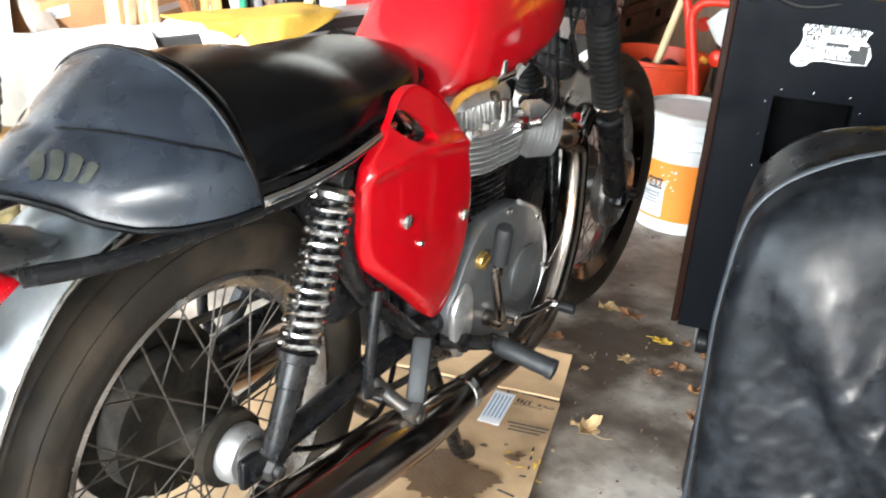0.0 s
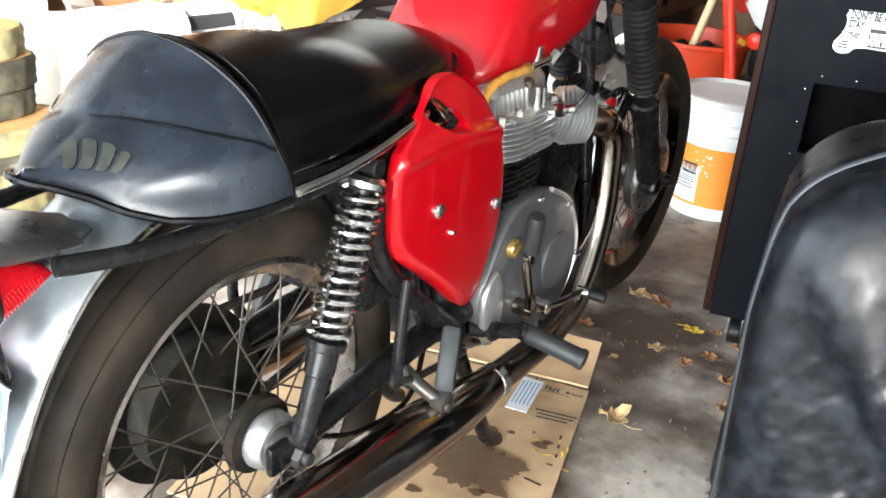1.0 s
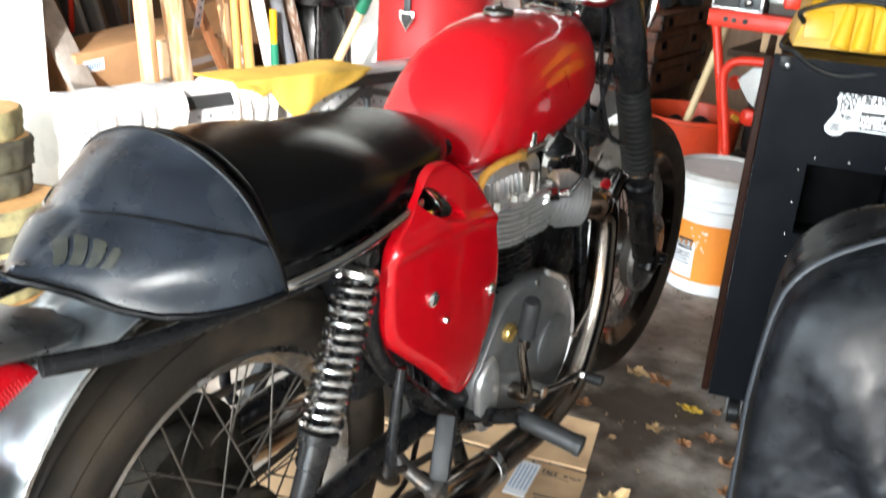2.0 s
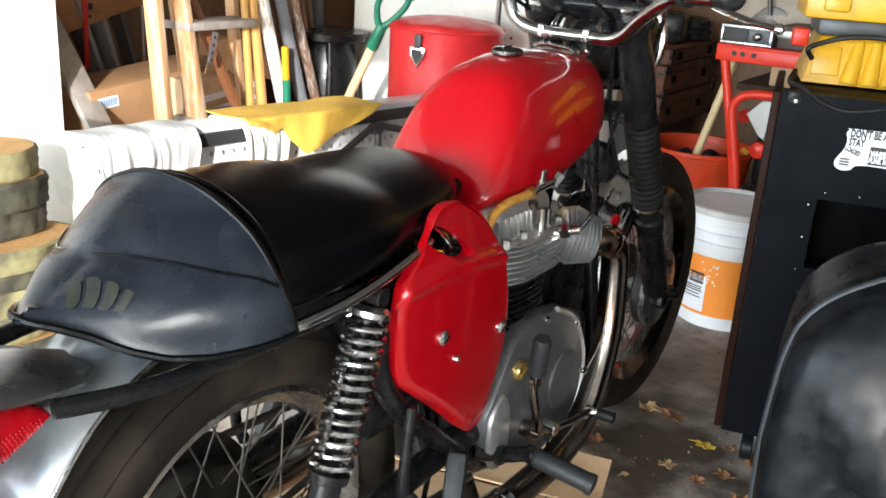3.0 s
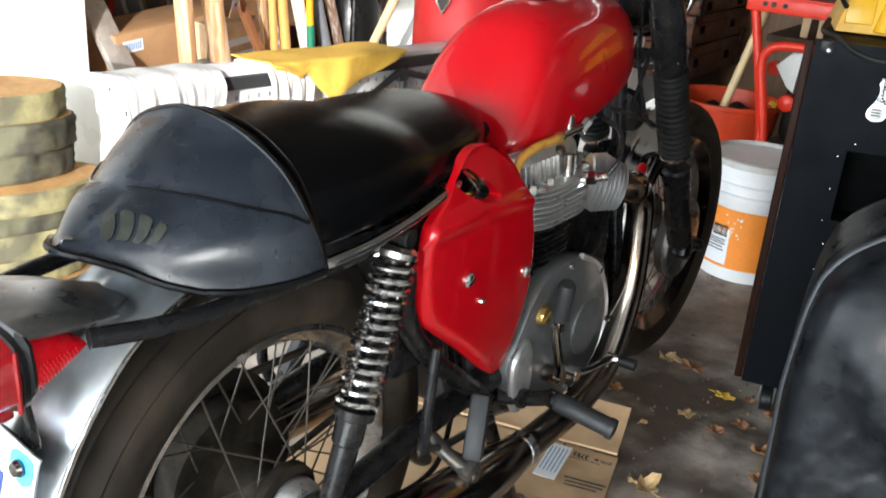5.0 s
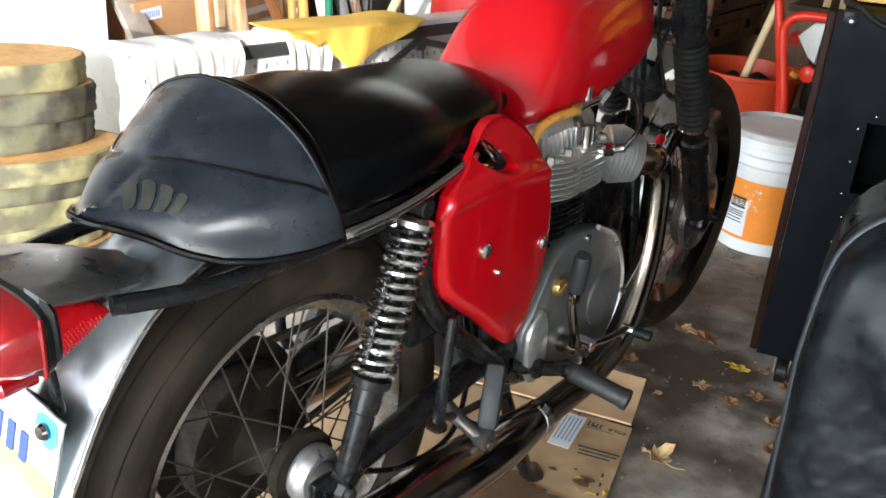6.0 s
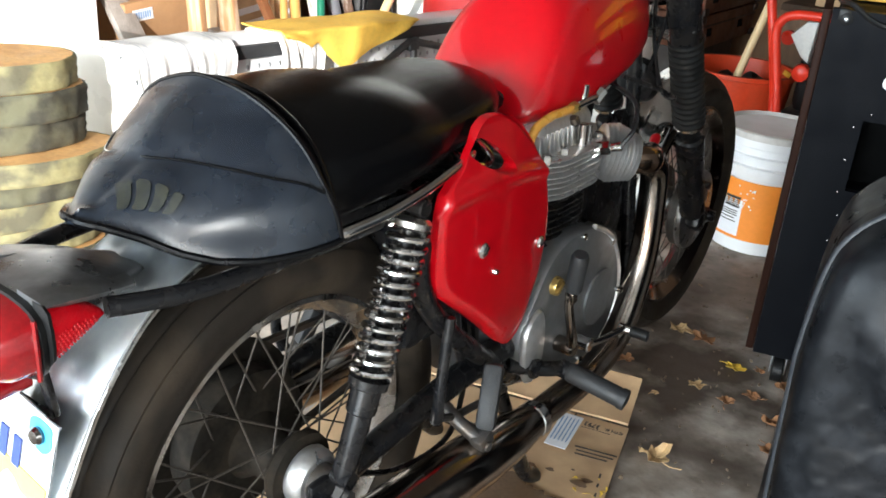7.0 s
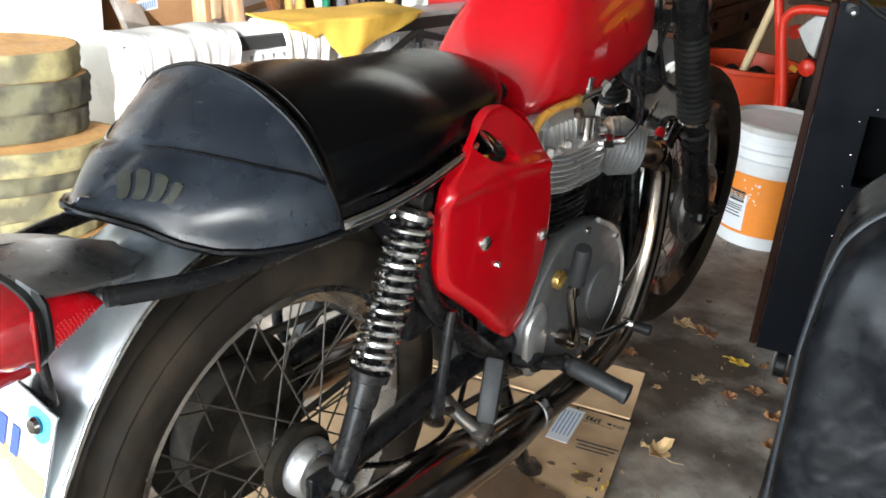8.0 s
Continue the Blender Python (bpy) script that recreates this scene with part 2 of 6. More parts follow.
def mesh_of(name, bm, material, sharp=38):
    bmesh.ops.recalc_face_normals(bm, faces=bm.faces)
    me = bpy.data.meshes.new(name)
    bm.to_mesh(me)
    bm.free()
    for p in me.polygons:
        p.use_smooth = True
    me.set_sharp_from_angle(angle=radians(sharp))
    for m in (material if isinstance(material, (list, tuple)) else [material]):
        me.materials.append(m)
    return me


def part(name, bm, material, parent=None, label="", sharp=38):
    """One mesh, modelled in world coordinates, under a thing or a part."""
    if parent is not None and parent in ORIGIN:
        bmesh.ops.translate(bm, verts=bm.verts, vec=-ORIGIN[parent])
    ob = new(name, mesh_of(name, bm, material, sharp))
    if parent is not None:
        ob.parent = parent
        ORIGIN[ob] = ORIGIN[parent]
    if label:
        ob["label"] = label
    return ob


def single(name, bm, material, label, category, group="", kind="", base=None, sharp=38):
    """A thing that is one mesh."""
    b = Vector(base) if base is not None else Vector((0, 0, 0))
    bmesh.ops.translate(bm, verts=bm.verts, vec=-b)
    ob = new(name, mesh_of(name, bm, material, sharp))
    ob.location = b
    ORIGIN[ob] = b
    return tagged(ob, label, category, group, kind)


def join(*bms):
    out = bmesh.new()
    for b in bms:
        me = bpy.data.meshes.new("tmp")
        b.to_mesh(me)
        b.free()
        out.from_mesh(me)
        bpy.data.meshes.remove(me)
    return out


def turned(bm, m):
    bmesh.ops.transform(bm, matrix=m, verts=bm.verts)
    return bm


def box(c, size, rot=(0, 0, 0), bevel=.003, seg=2):
    bm = bmesh.new()
    bmesh.ops.create_cube(bm, size=1)
    bmesh.ops.scale(bm, vec=size, verts=bm.verts)
    if bevel:
        bmesh.ops.bevel(bm, geom=bm.edges[:], offset=min(bevel, min(size) * .45), segments=seg, affect="EDGES", profile=.5)
    return turned(bm, pose(*c, *rot))


def span(lo, hi, bevel=.003):
    lo, hi = Vector(lo), Vector(hi)
    return box((lo + hi) / 2, hi - lo, bevel=bevel)


def loft(rings, closed=False, cap=True):
    bm = bmesh.new()
    vs = [[bm.verts.new(p) for p in r] for r in rings]
    n = len(vs[0])
    pairs = list(zip(vs, vs[1:])) + ([(vs[-1], vs[0])] if closed else [])
    for a, b in pairs:
        for i in range(n):
            bm.faces.new((a[i], a[(i + 1) % n], b[(i + 1) % n], b[i]))
    if cap and not closed:
        bm.faces.new(vs[0][::-1])
        bm.faces.new(vs[-1])
    return bm


def sheet(rows):
    bm = bmesh.new()
    vs = [[bm.verts.new(p) for p in r] for r in rows]
    for a, b in zip(vs, vs[1:]):
        for i in range(len(a) - 1):
            bm.faces.new((a[i], a[i + 1], b[i + 1], b[i]))
    return bm


def thick(bm, t):
    """Give a sheet thickness along its normals."""
    bmesh.ops.recalc_face_normals(bm, faces=bm.faces)
    bmesh.ops.solidify(bm, geom=bm.faces[:], thickness=t)
    return bm


def spline(pts, n=6, closed=False):
    pts = [Vector(p) for p in pts]
    if len(pts) < 3:
        return pts
    out = []
    m = len(pts)
    for i in range(m if closed else m - 1):
        p0 = pts[(i - 1) % m] if closed or i else pts[0] * 2 - pts[1]
        p1, p2 = pts[i], pts[(i + 1) % m]
        p3 = pts[(i + 2) % m] if closed or i + 2 < m else pts[-1] * 2 - pts[-2]
        for k in range(n):
            u = k / n
            out.append(.5 * ((2 * p1) + (p2 - p0) * u + (2 * p0 - 5 * p1 + 4 * p2 - p3) * u * u + (3 * p1 - p0 - 3 * p2 + p3) * u ** 3))
    if not closed:
        out.append(pts[-1])
    return out


def tube(pts, r, seg=10, n=6, closed=False, flat=1.0):
    """A round bar along a smooth path; r is a radius or one for each point given."""
    path = spline(pts, n, closed)
    m = len(path)
    if isinstance(r, (list, tuple)):
        rr = [float(np.interp(i * (len(r) - 1) / max(1, m - 1), range(len(r)), r)) for i in range(m)]
    else:
        rr = [r] * m
    rings, side = [], None
    for i, p in enumerate(path):
        a = path[(i - 1) % m] if closed else path[max(0, i - 1)]
        b = path[(i + 1) % m] if closed else path[min(m - 1, i + 1)]
        d = (b - a).normalized()
        if side is None:
            side = d.orthogonal().normalized()
        side = (side - d * side.dot(d)).normalized()
        up = d.cross(side)
        rings.append([p + rr[i] * (math.cos(t) * side + flat * math.sin(t) * up) for t in (2 * math.pi * k / seg for k in range(seg))])
    return loft(rings, closed)


def lathe(profile, origin, axis, seg=32, closed=False):
    """profile: (radius, distance along the axis) pairs."""
    d = Vector(axis).normalized()
    side = d.orthogonal().normalized()
    up = d.cross(side)
    o = Vector(origin)
    rings = [[o + d * h + max(r, 1e-4) * (math.cos(t) * side + math.sin(t) * up) for t in (2 * math.pi * k / seg for k in range(seg))] for r, h in profile]
    return loft(rings, closed)


def cyl(p0, p1, r, seg=16, r1=None, bevel=.15):
    p0, p1 = Vector(p0), Vector(p1)
    h = (p1 - p0).length
    r1 = r if r1 is None else r1
    e = min(r, r1, h * .5) * bevel
    return lathe([(r - e, 0), (r, e), (r1, h - e), (r1 - e, h)], p0, p1 - p0, seg)


def prism(outline, axis, lo, hi, bevel=.003):
    """Extrude a closed outline of 2D points along x, y or z, with rounded edges."""
    bm = bmesh.new()

    def at(p, v):
        return {"x": (v, p[0], p[1]), "y": (p[0], v, p[1]), "z": (p[0], p[1], v)}[axis]
    f = bm.faces.new([bm.verts.new(at(p, lo)) for p in outline])
    e = bmesh.ops.extrude_face_region(bm, geom=[f])
    d = Vector(at((0, 0), hi - lo))
    bmesh.ops.translate(bm, verts=[v for v in e["geom"] if isinstance(v, bmesh.types.BMVert)], vec=d)
    if bevel:
        caps = [f for f in bm.faces if len(f.verts) > 4]
        bmesh.ops.bevel(bm, geom=list({ed for f in caps for ed in f.edges}), offset=bevel, segments=2, affect="EDGES", profile=.5)
    return bm


def smooth_outline(pts, n=4):
    return [(p[0], p[1]) for p in spline([(a, b, 0) for a, b in pts], n, closed=True)]


def lettering(text, size, at_pose, material, name, parent):
    cu = bpy.data.curves.new(name, "FONT")
    cu.body, cu.size, cu.align_x, cu.align_y, cu.extrude = text, size, "LEFT", "BOTTOM", .0006
    cu.resolution_u, cu.offset = 2, size * (.015 if name == "carton_text" else .045)
    tmp = bpy.data.objects.new("tmp", cu)
    scene.collection.objects.link(tmp)
    me = bpy.data.meshes.new_from_object(tmp.evaluated_get(bpy.context.evaluated_depsgraph_get()))
    bpy.data.objects.remove(tmp)
    bm = bmesh.new()
    bm.from_mesh(me)
    bpy.data.meshes.remove(me)
    turned(bm, at_pose)
    return part(name, bm, material, parent)

# ---- the garage ----
def wall(name, lo, hi, material, label):
    return single(name, span(lo, hi, 0), material, label, "wall", kind="structure", base=((lo[0] + hi[0]) / 2, (lo[1] + hi[1]) / 2, lo[2]))


def ground_sheet():
    rows = []
    for j in range(61):
        y = -3.9 + 7.8 * j / 60
        rows.append([(-3.0 + 5.6 * i / 56, y, .0025 * (noise.noise((i * .3, j * .3, 0)) - .4)) for i in range(57)])
    return sheet(rows)


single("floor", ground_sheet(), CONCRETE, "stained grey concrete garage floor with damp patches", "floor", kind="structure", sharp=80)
single("driveway", span((-60, -80, -.16), (60, -3.9, -.012), 0), GREY_OUT, "pale concrete driveway outside the open door", "driveway", kind="structure", base=(0, -3, -.16))
single("ground", sheet([[(-400, -400, -.2), (400, -400, -.2)], [(-400, 400, -.2), (400, 400, -.2)]]), GREY_OUT, "grey ground round the garage", "ground", kind="structure")

wall("wall_west", (-3.0, .74, 0), (-2.88, 3.8, 2.5), OLD_BOARD, "brown boarded garage wall behind the lumber")
wall("wall_north", (-3.0, 3.8, 0), (2.6, 3.9, 2.5), OLD_BOARD, "dim brown boarded back wall of the garage")
# unseen side wall, assumed pale to bounce fill onto the bike's flank
wall("wall_east_1", (2.5, -3.7, 0), (2.6, WIN_Y0, 2.5), PALE_WALL, "unseen pale side wall near the open door, bouncing fill light")
wall("wall_east_2", (2.5, WIN_Y1, 0), (2.6, .9, 2.5), PALE_WALL, "unseen pale side wall beside the window, bouncing fill light")
wall("wall_east_3", (2.5, WIN_Y0, 0), (2.6, WIN_Y1, WIN_Z0), PALE_WALL, "unseen pale side wall under the window, bouncing fill light")
wall("wall_east_4", (2.5, WIN_Y0, WIN_Z1), (2.6, WIN_Y1, 2.5), PALE_WALL, "unseen pale side wall over the window, bouncing fill light")
win = thing("window_1", (2.55, (WIN_Y0 + WIN_Y1) / 2, WIN_Z0), "small two-pane window with a white frame", "window", kind="structure")
for y0, y1, z0, z1 in ((WIN_Y0, WIN_Y0 + .05, WIN_Z0, WIN_Z1), (WIN_Y1 - .05, WIN_Y1, WIN_Z0, WIN_Z1), (WIN_Y0 + .05, WIN_Y1 - .05, WIN_Z0, WIN_Z0 + .05), (WIN_Y0 + .05, WIN_Y1 - .05, WIN_Z1 - .05, WIN_Z1), ((WIN_Y0 + WIN_Y1) / 2 - .035, (WIN_Y0 + WIN_Y1) / 2 + .035, WIN_Z0 + .05, WIN_Z1 - .05)):
    part("window_frame", span((2.535, y0, z0), (2.575, y1, z1), .004), WHITE_WALL, win)
part("window_sill", span((2.46, WIN_Y0 - .04, WIN_Z0 - .03), (2.499, WIN_Y1 + .04, WIN_Z0), .004), WHITE_WALL, win)
# unseen far stretch, kept darker so the tank mirrors less light
wall("wall_northeast", (2.5, .9, 0), (2.6, 3.8, 2.5), GREY_WALL, "unseen grey side wall, darker to keep reflections dim")
wall("door_1", (-2.86, 1.25, .01), (-2.165, 1.275, 2.05), WHITE_WALL, "bright white painted door leaf standing beside the lumber")
wall("wall_southwest", (-3.1, -3.7, 0), (-3.0, .74, 2.5), WHITE_WALL, "white painted side wall near the open door")
wall("wall_south_left", (-3.0, -3.7, 0), (DOOR_X0, -3.6, 2.5), WHITE_WALL, "white wall beside the open garage door")
wall("wall_south_right", (DOOR_X1, -3.7, 0), (2.5, -3.6, 2.5), WHITE_WALL, "white wall beside the open garage door")
wall("wall_south_lintel", (DOOR_X0, -3.7, DOOR_H), (DOOR_X1, -3.6, 2.5), WHITE_WALL, "white lintel over the open garage door")
# unseen ceiling, its colour kept dark to hold down bounced light
single("ceiling", span((-3.1, -3.7, 2.5), (2.6, 3.9, 2.6), 0), CEILING_BOARD, "unseen grey boarded garage ceiling, kept dark against bounced light", "ceiling", kind="structure", base=(0, 0, 2.5))

# ---- the motorcycle: rear axle over the origin, heading along +y ----
bike = thing("motorcycle", (0, .68, 0), "red and black vintage motorcycle with chrome trim on its stand", "motorcycle")
REAR, FRONT = Vector((0, 0, .33)), Vector((0, 1.365, .325))


def wheel(centre, name, r_tyre, half, r_rim, hub_profile, hub_mat, n_spokes, hub_r, hub_half):
    w = part(name, lathe([(.012, -.09), (.012, .09)], centre, (1, 0, 0), 12), DARK_METAL, bike)
    a = half
    prof = [(r_rim - .004, -.026), (r_rim + .006, -a * .62), (r_rim + .022, -a * .92), (r_rim + .040, -a), (r_rim + .043, -a * .985), (r_rim + .046, -a),
            (r_tyre - .030, -a * .93), (r_tyre - .024, -a * .86), (r_tyre - .0245, -a * .80), (r_tyre - .012, -a * .62), (r_tyre - .006, -a * .42), (r_tyre - .009, -a * .36), (r_tyre - .003, -a * .30), (r_tyre, -a * .06), (r_tyre - .005, 0)]
    prof = prof + [(r, -h) for r, h in reversed(prof[:-1])] + [(r_rim - .010, .02), (r_rim - .010, -.02)]
    part("tyre", lathe(prof, centre, (1, 0, 0), 72, closed=True), TYRE, w, "dusty black tyre", sharp=50)
    rp = [(r_rim + .003, -.033), (r_rim + .003, -.029), (r_rim - .010, -.027), (r_rim - .014, -.018), (r_rim - .022, -.010), (r_rim - .023, .010), (r_rim - .014, .018), (r_rim - .010, .027), (r_rim + .003, .029),
          (r_rim + .003, .033), (r_rim - .004, .034), (r_rim - .017, .022), (r_rim - .026, .011), (r_rim - .026, -.011), (r_rim - .017, -.022), (r_rim - .004, -.034)]
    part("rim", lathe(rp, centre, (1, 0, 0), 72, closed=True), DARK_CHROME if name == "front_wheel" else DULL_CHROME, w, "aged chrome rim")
    part("hub", lathe(hub_profile, centre, (1, 0, 0), 36), hub_mat, w)
    # one spoke mesh, laced round the hub in four sets
    L = r_rim - .02
    me = mesh_of("spoke", tube([(0, 0, 0), (0, 0, 1)], .0015, 6, 1), SPOKE)
    for i in range(n_spokes):
        a0 = 2 * math.pi * i / n_spokes
        side = 1 if i % 2 else -1
        sweep = (1 if (i // 2) % 2 else -1) * radians(52)
        p = Vector((side * hub_half, hub_r * math.sin(a0 + sweep), hub_r * math.cos(a0 + sweep)))
        q = Vector((side * .006, L * math.sin(a0), L * math.cos(a0)))
        d = q - p
        ob = new("spoke", me)
        ob.parent = w
        ob.matrix_basis = Matrix.Translation(centre + p - ORIGIN[w]) @ d.to_track_quat("Z", "Y").to_matrix().to_4x4() @ Matrix.Diagonal((1, 1, d.length, 1))
    return w


rear_wheel = wheel(REAR, "rear_wheel", .330, .055, .237, [(.03, -.085), (.103, -.083), (.106, -.075), (.106, -.040), (.096, -.034), (.050, -.028), (.036, -.01), (.034, .035), (.052, .042), (.056, .048), (.054, .060), (.03, .064)], GRIME, 40, .052, .042)
part("sprocket", lathe([(.02, -.100), (.085, -.099), (.122, -.097)] + [(.134, -.096), (.134, -.090), (.122, -.089), (.105, -.086), (.02, -.086)], REAR, (1, 0, 0), 60), GRIME, rear_wheel, "grimy black rear sprocket and drum face")
part("hub_cap", lathe([(.040, .064), (.042, .068), (.041, .082), (.034, .090), (.02, .092)], REAR, (1, 0, 0), 32), ALLOY, rear_wheel, "bright zinc hub end cap")
part("speedo_drive", join(lathe([(.02, .086), (.027, .088), (.027, .112), (.02, .116)], REAR, (1, 0, 0), 20), cyl(REAR + Vector((.10, .0, -.005)), REAR + Vector((.10, .065, -.022)), .009, 10)), DARK_METAL, rear_wheel, "black speedometer drive box")
part("axle_nut", join(lathe([(.012, .112), (.0175, .114), (.0175, .134), (.014, .138)], REAR, (1, 0, 0), 6), lathe([(.009, .13), (.009, .146), (.003, .147)], REAR, (1, 0, 0), 12)), DARK_METAL, rear_wheel)
part("speedo_cable", tube([(.10, .065, .308), (.12, .14, .285), (.125, .25, .285), (.08, .36, .33), (.05, .45, .5)], .0045, 8), BLACK_PAINT, bike)

front_wheel = wheel(FRONT, "front_wheel", .327, .044, .247, [(.03, -.06), (.085, -.058), (.09, -.05), (.09, -.03), (.04, -.025), (.04, .02), (.088, .026), (.095, .032), (.095, .056), (.03, .058)], DARK_METAL, 40, .060, .036)
part("brake_plate", lathe([(.098, .052), (.100, .058), (.097, .066), (.06, .072), (.025, .078), (.012, .079)], FRONT, (1, 0, 0), 40), TAIL_GREY, front_wheel, "dull alloy brake plate")
part("brake_arm", join(box(FRONT + Vector((.083, -.055, .05)), (.008, .10, .016), (35, 0, 0)), cyl(FRONT + Vector((.07, -.02, .075)), FRONT + Vector((.095, -.02, .075)), .009, 10)), DARK_METAL, front_wheel)

# frame
def frame_tube(pts, r=.014, name="frame_tube", m=BLACK_PAINT):
    return part(name, tube(pts, r, 12), m, bike)


for s in (1, -1):
    frame_tube([(s * .105, .205, .70), (s * .128, .142, .64), (s * .134, .142, .575), (s * .132, .195, .505), (s * .126, .285, .425), (s * .116, .375, .355), (s * .10, .50, .27), (s * .10, .80, .24)], .0155)
    frame_tube([(s * .05, .30, .745), (s * .11, .20, .705), (s * .116, .08, .690), (s * .116, -.08, .690), (s * .106, -.20, .690), (s * .080, -.286, .6935)], .0105, "rear_rail")
    frame_tube([(s * .04, .30, .745), (s * .035, .60, .775), (s * .03, .90, .845)], .014)
    frame_tube([(s * .10, .80, .24), (s * .10, .90, .30), (s * .06, .93, .55), (s * .03, .92, .84)], .014, "down_tube")
    part("swinging_arm", join(tube([(s * .105, .46, .36), (s * .11, .30, .365), (s * .112, .10, .350), (s * .112, -.03, .333)], [.022, .021, .019, .016], 14), box((s * .112, -.005, .333), (.014, .075, .045), bevel=.006)), BLACK_PAINT, bike)
part("headstock", cyl((0, .905, .80), (0, .845, .92), .028, 20), BLACK_PAINT, bike)
part("battery_box", span((-.10, .17, .45), (.095, .36, .74), .012), BLACK_PAINT, bike)
part("oil_tank", span((-.15, .17, .47), (-.104, .42, .76), .02), RED, bike)

# rear mudguard: a rolled blade round the tyre
def blade(centre, r, half, a0, a1, crown, n=40):
    rows = []
    for i in range(n + 1):
        deg = a0 + (a1 - a0) * i / n
        a = radians(deg)
        d = Vector((0, -math.sin(a), math.cos(a)))
        rad = float(np.interp(deg, *r)) if isinstance(r, tuple) else r
        row = []
        for k in range(15):
            u = -1 + 2 * k / 14
            rr = rad - crown * abs(u) ** 2.6 + (.006 * math.exp(-(u * 5) ** 2))
            row.append(centre + d * rr + Vector((u * half, 0, 0)))
        row = [row[0] + d * -.006] + row + [row[-1] + d * -.006]
        rows.append(row)
    return thick(sheet(rows), .0016)


# the blade stands further off the tyre behind the saddle
GUARD_R = ((-42, 2, 18, 34, 46, 58, 128), (.366, .370, .412, .418, .408, .397, .392))
rear_guard = part("rear_mudguard", blade(REAR, GUARD_R, .067, -42, 128, .013), SATIN_ALLOY, bike, "polished steel rear mudguard", sharp=60)
for s in (1, -1):
    part("guard_edge", tube([REAR + Vector((s * .0675, -math.sin(radians(a)) * (np.interp(a, *GUARD_R) - .0185), math.cos(radians(a)) * (np.interp(a, *GUARD_R) - .0185))) for a in range(-30, 126, 6)], .0028, 6, 2), DULL_CHROME, rear_guard)
front_guard = part("front_mudguard", blade(FRONT, .356, .055, 12, 84, .022), CHROME, bike, "chrome front mudguard", sharp=60)
part("guard_stay", tube([(.05, 1.18, .53), (.085, 1.24, .47), (.09, 1.30, .38)], .005, 8), CHROME, front_guard)

# tail: alloy lamp housing, lamp, side reflectors and plate
def tail_ring(y, z, hw, h, n=24, p=2.8):
    out = []
    for k in range(n):
        t = 2 * math.pi * k / n
        c, s = math.cos(t), math.sin(t)
        out.append((hw * abs(c) ** (2 / p) * (1 if c > 0 else -1), y, z + h * abs(s) ** (2 / p) * (1 if s > 0 else -1)))
    return out


tail = part("tail_lamp_housing", loft([tail_ring(-.205, .690, .030, .004), tail_ring(-.235, .692, .046, .012), tail_ring(-.265, .692, .058, .020, p=3.4), tail_ring(-.295, .690, .067, .027, p=3.4), tail_ring(-.320, .686, .073, .032, p=3.4), tail_ring(-.340, .681, .079, .036, p=3.4), tail_ring(-.350, .678, .080, .038, p=3.4)]), TAIL_GREY, bike, "scuffed grey alloy tail lamp housing", sharp=60)
for s in (1, -1):
    part("housing_fin", loft([[(s * x, y, z + dz) for x, dz in ((.040, -.012), (w, -.005), (w + .002, .000), (w - .001, .004), (.040, .006))] for y, z, w in ((-.236, .694, .056), (-.262, .701, .066), (-.290, .708, .073), (-.320, .713, .076), (-.348, .7155, .077))]), TAIL_GREY, tail, sharp=50)
part("lamp_gasket", loft([tail_ring(-.348, .677, .083, .041, p=3.4), tail_ring(-.355, .676, .084, .042, p=3.4)]), RUBBER, tail)
part("lens", loft([tail_ring(-.354, .676, .080, .039, p=3.2), tail_ring(-.377, .675, .078, .037, p=3.0), tail_ring(-.394, .674, .069, .032), tail_ring(-.401, .673, .050, .024), tail_ring(-.403, .673, .022, .010)]), RED_LENS, tail, "red tail lamp lens")
part("plate_lamp", loft([tail_ring(-.345, .624, .042, .012), tail_ring(-.380, .622, .041, .012), tail_ring(-.388, .620, .030, .008)]), RED_LENS, tail)
for s in (1, -1):
    # wedge-shaped reflector: tall at the lamp, drawn out to a point along the rail
    def wedge(y, grow=0.0):
        f = (abs(y) - .288) / .058
        top, low, xo = .690 + .026 * f ** .55 + grow, .687 - .025 * f ** .9 - grow, .0795 + .0085 * f ** .6 + grow
        return [(s * x, y, z) for x, z in ((xo - .026, low), (xo - .008, low), (xo - .002, low + (top - low) * .10), (xo, low + (top - low) * .35), (xo - .001, low + (top - low) * .62), (xo - .004, top - (top - low) * .10), (xo - .012, top), (xo - .026, top))]
    rf = part("side_reflector", loft([wedge(-.2885), wedge(-.2905), wedge(-.295), wedge(-.302), wedge(-.314), wedge(-.329), wedge(-.345)]), RED_PRISM, tail, "red wedge-shaped side reflector with moulded prisms", sharp=50)
    part("reflector_rim", loft([wedge(-.3455, .0016), wedge(-.3490, .0020)]), RUBBER, rf)
    # moulded prisms on the lower half
    me = mesh_of("prism", lathe([(.0015, 0), (.0010, .0006), (.0002, .0009)], (0, 0, 0), (1, 0, 0), 6), RED_PRISM)
    for a in range(13):
        for b in range(6):
            y = -.298 - .0036 * a - (.0021 if b % 2 else 0)
            f = (abs(y) - .288) / .058
            low, top = .687 - .025 * f ** .9, .690 + .026 * f ** .55
            zz = low + .003 + .0042 * b
            if zz < low + (top - low) * .55 and y > -.343:
                o = new("prism", me)
                o.parent = rf
                k = (zz - low) / (top - low)
                o.location = Vector((s * (.0795 + .0085 * f ** .6 - (.002 * max(0, .35 - k) / .25)), y, zz)) - ORIGIN[rf]
                o.rotation_euler = (0, 0, 0 if s > 0 else math.pi)
    part("lens_rib", tube([(s * .0765, -.357, .645), (s * .0805, -.359, .676), (s * .0765, -.357, .706)], .0026, 6), RED_LENS, tail)
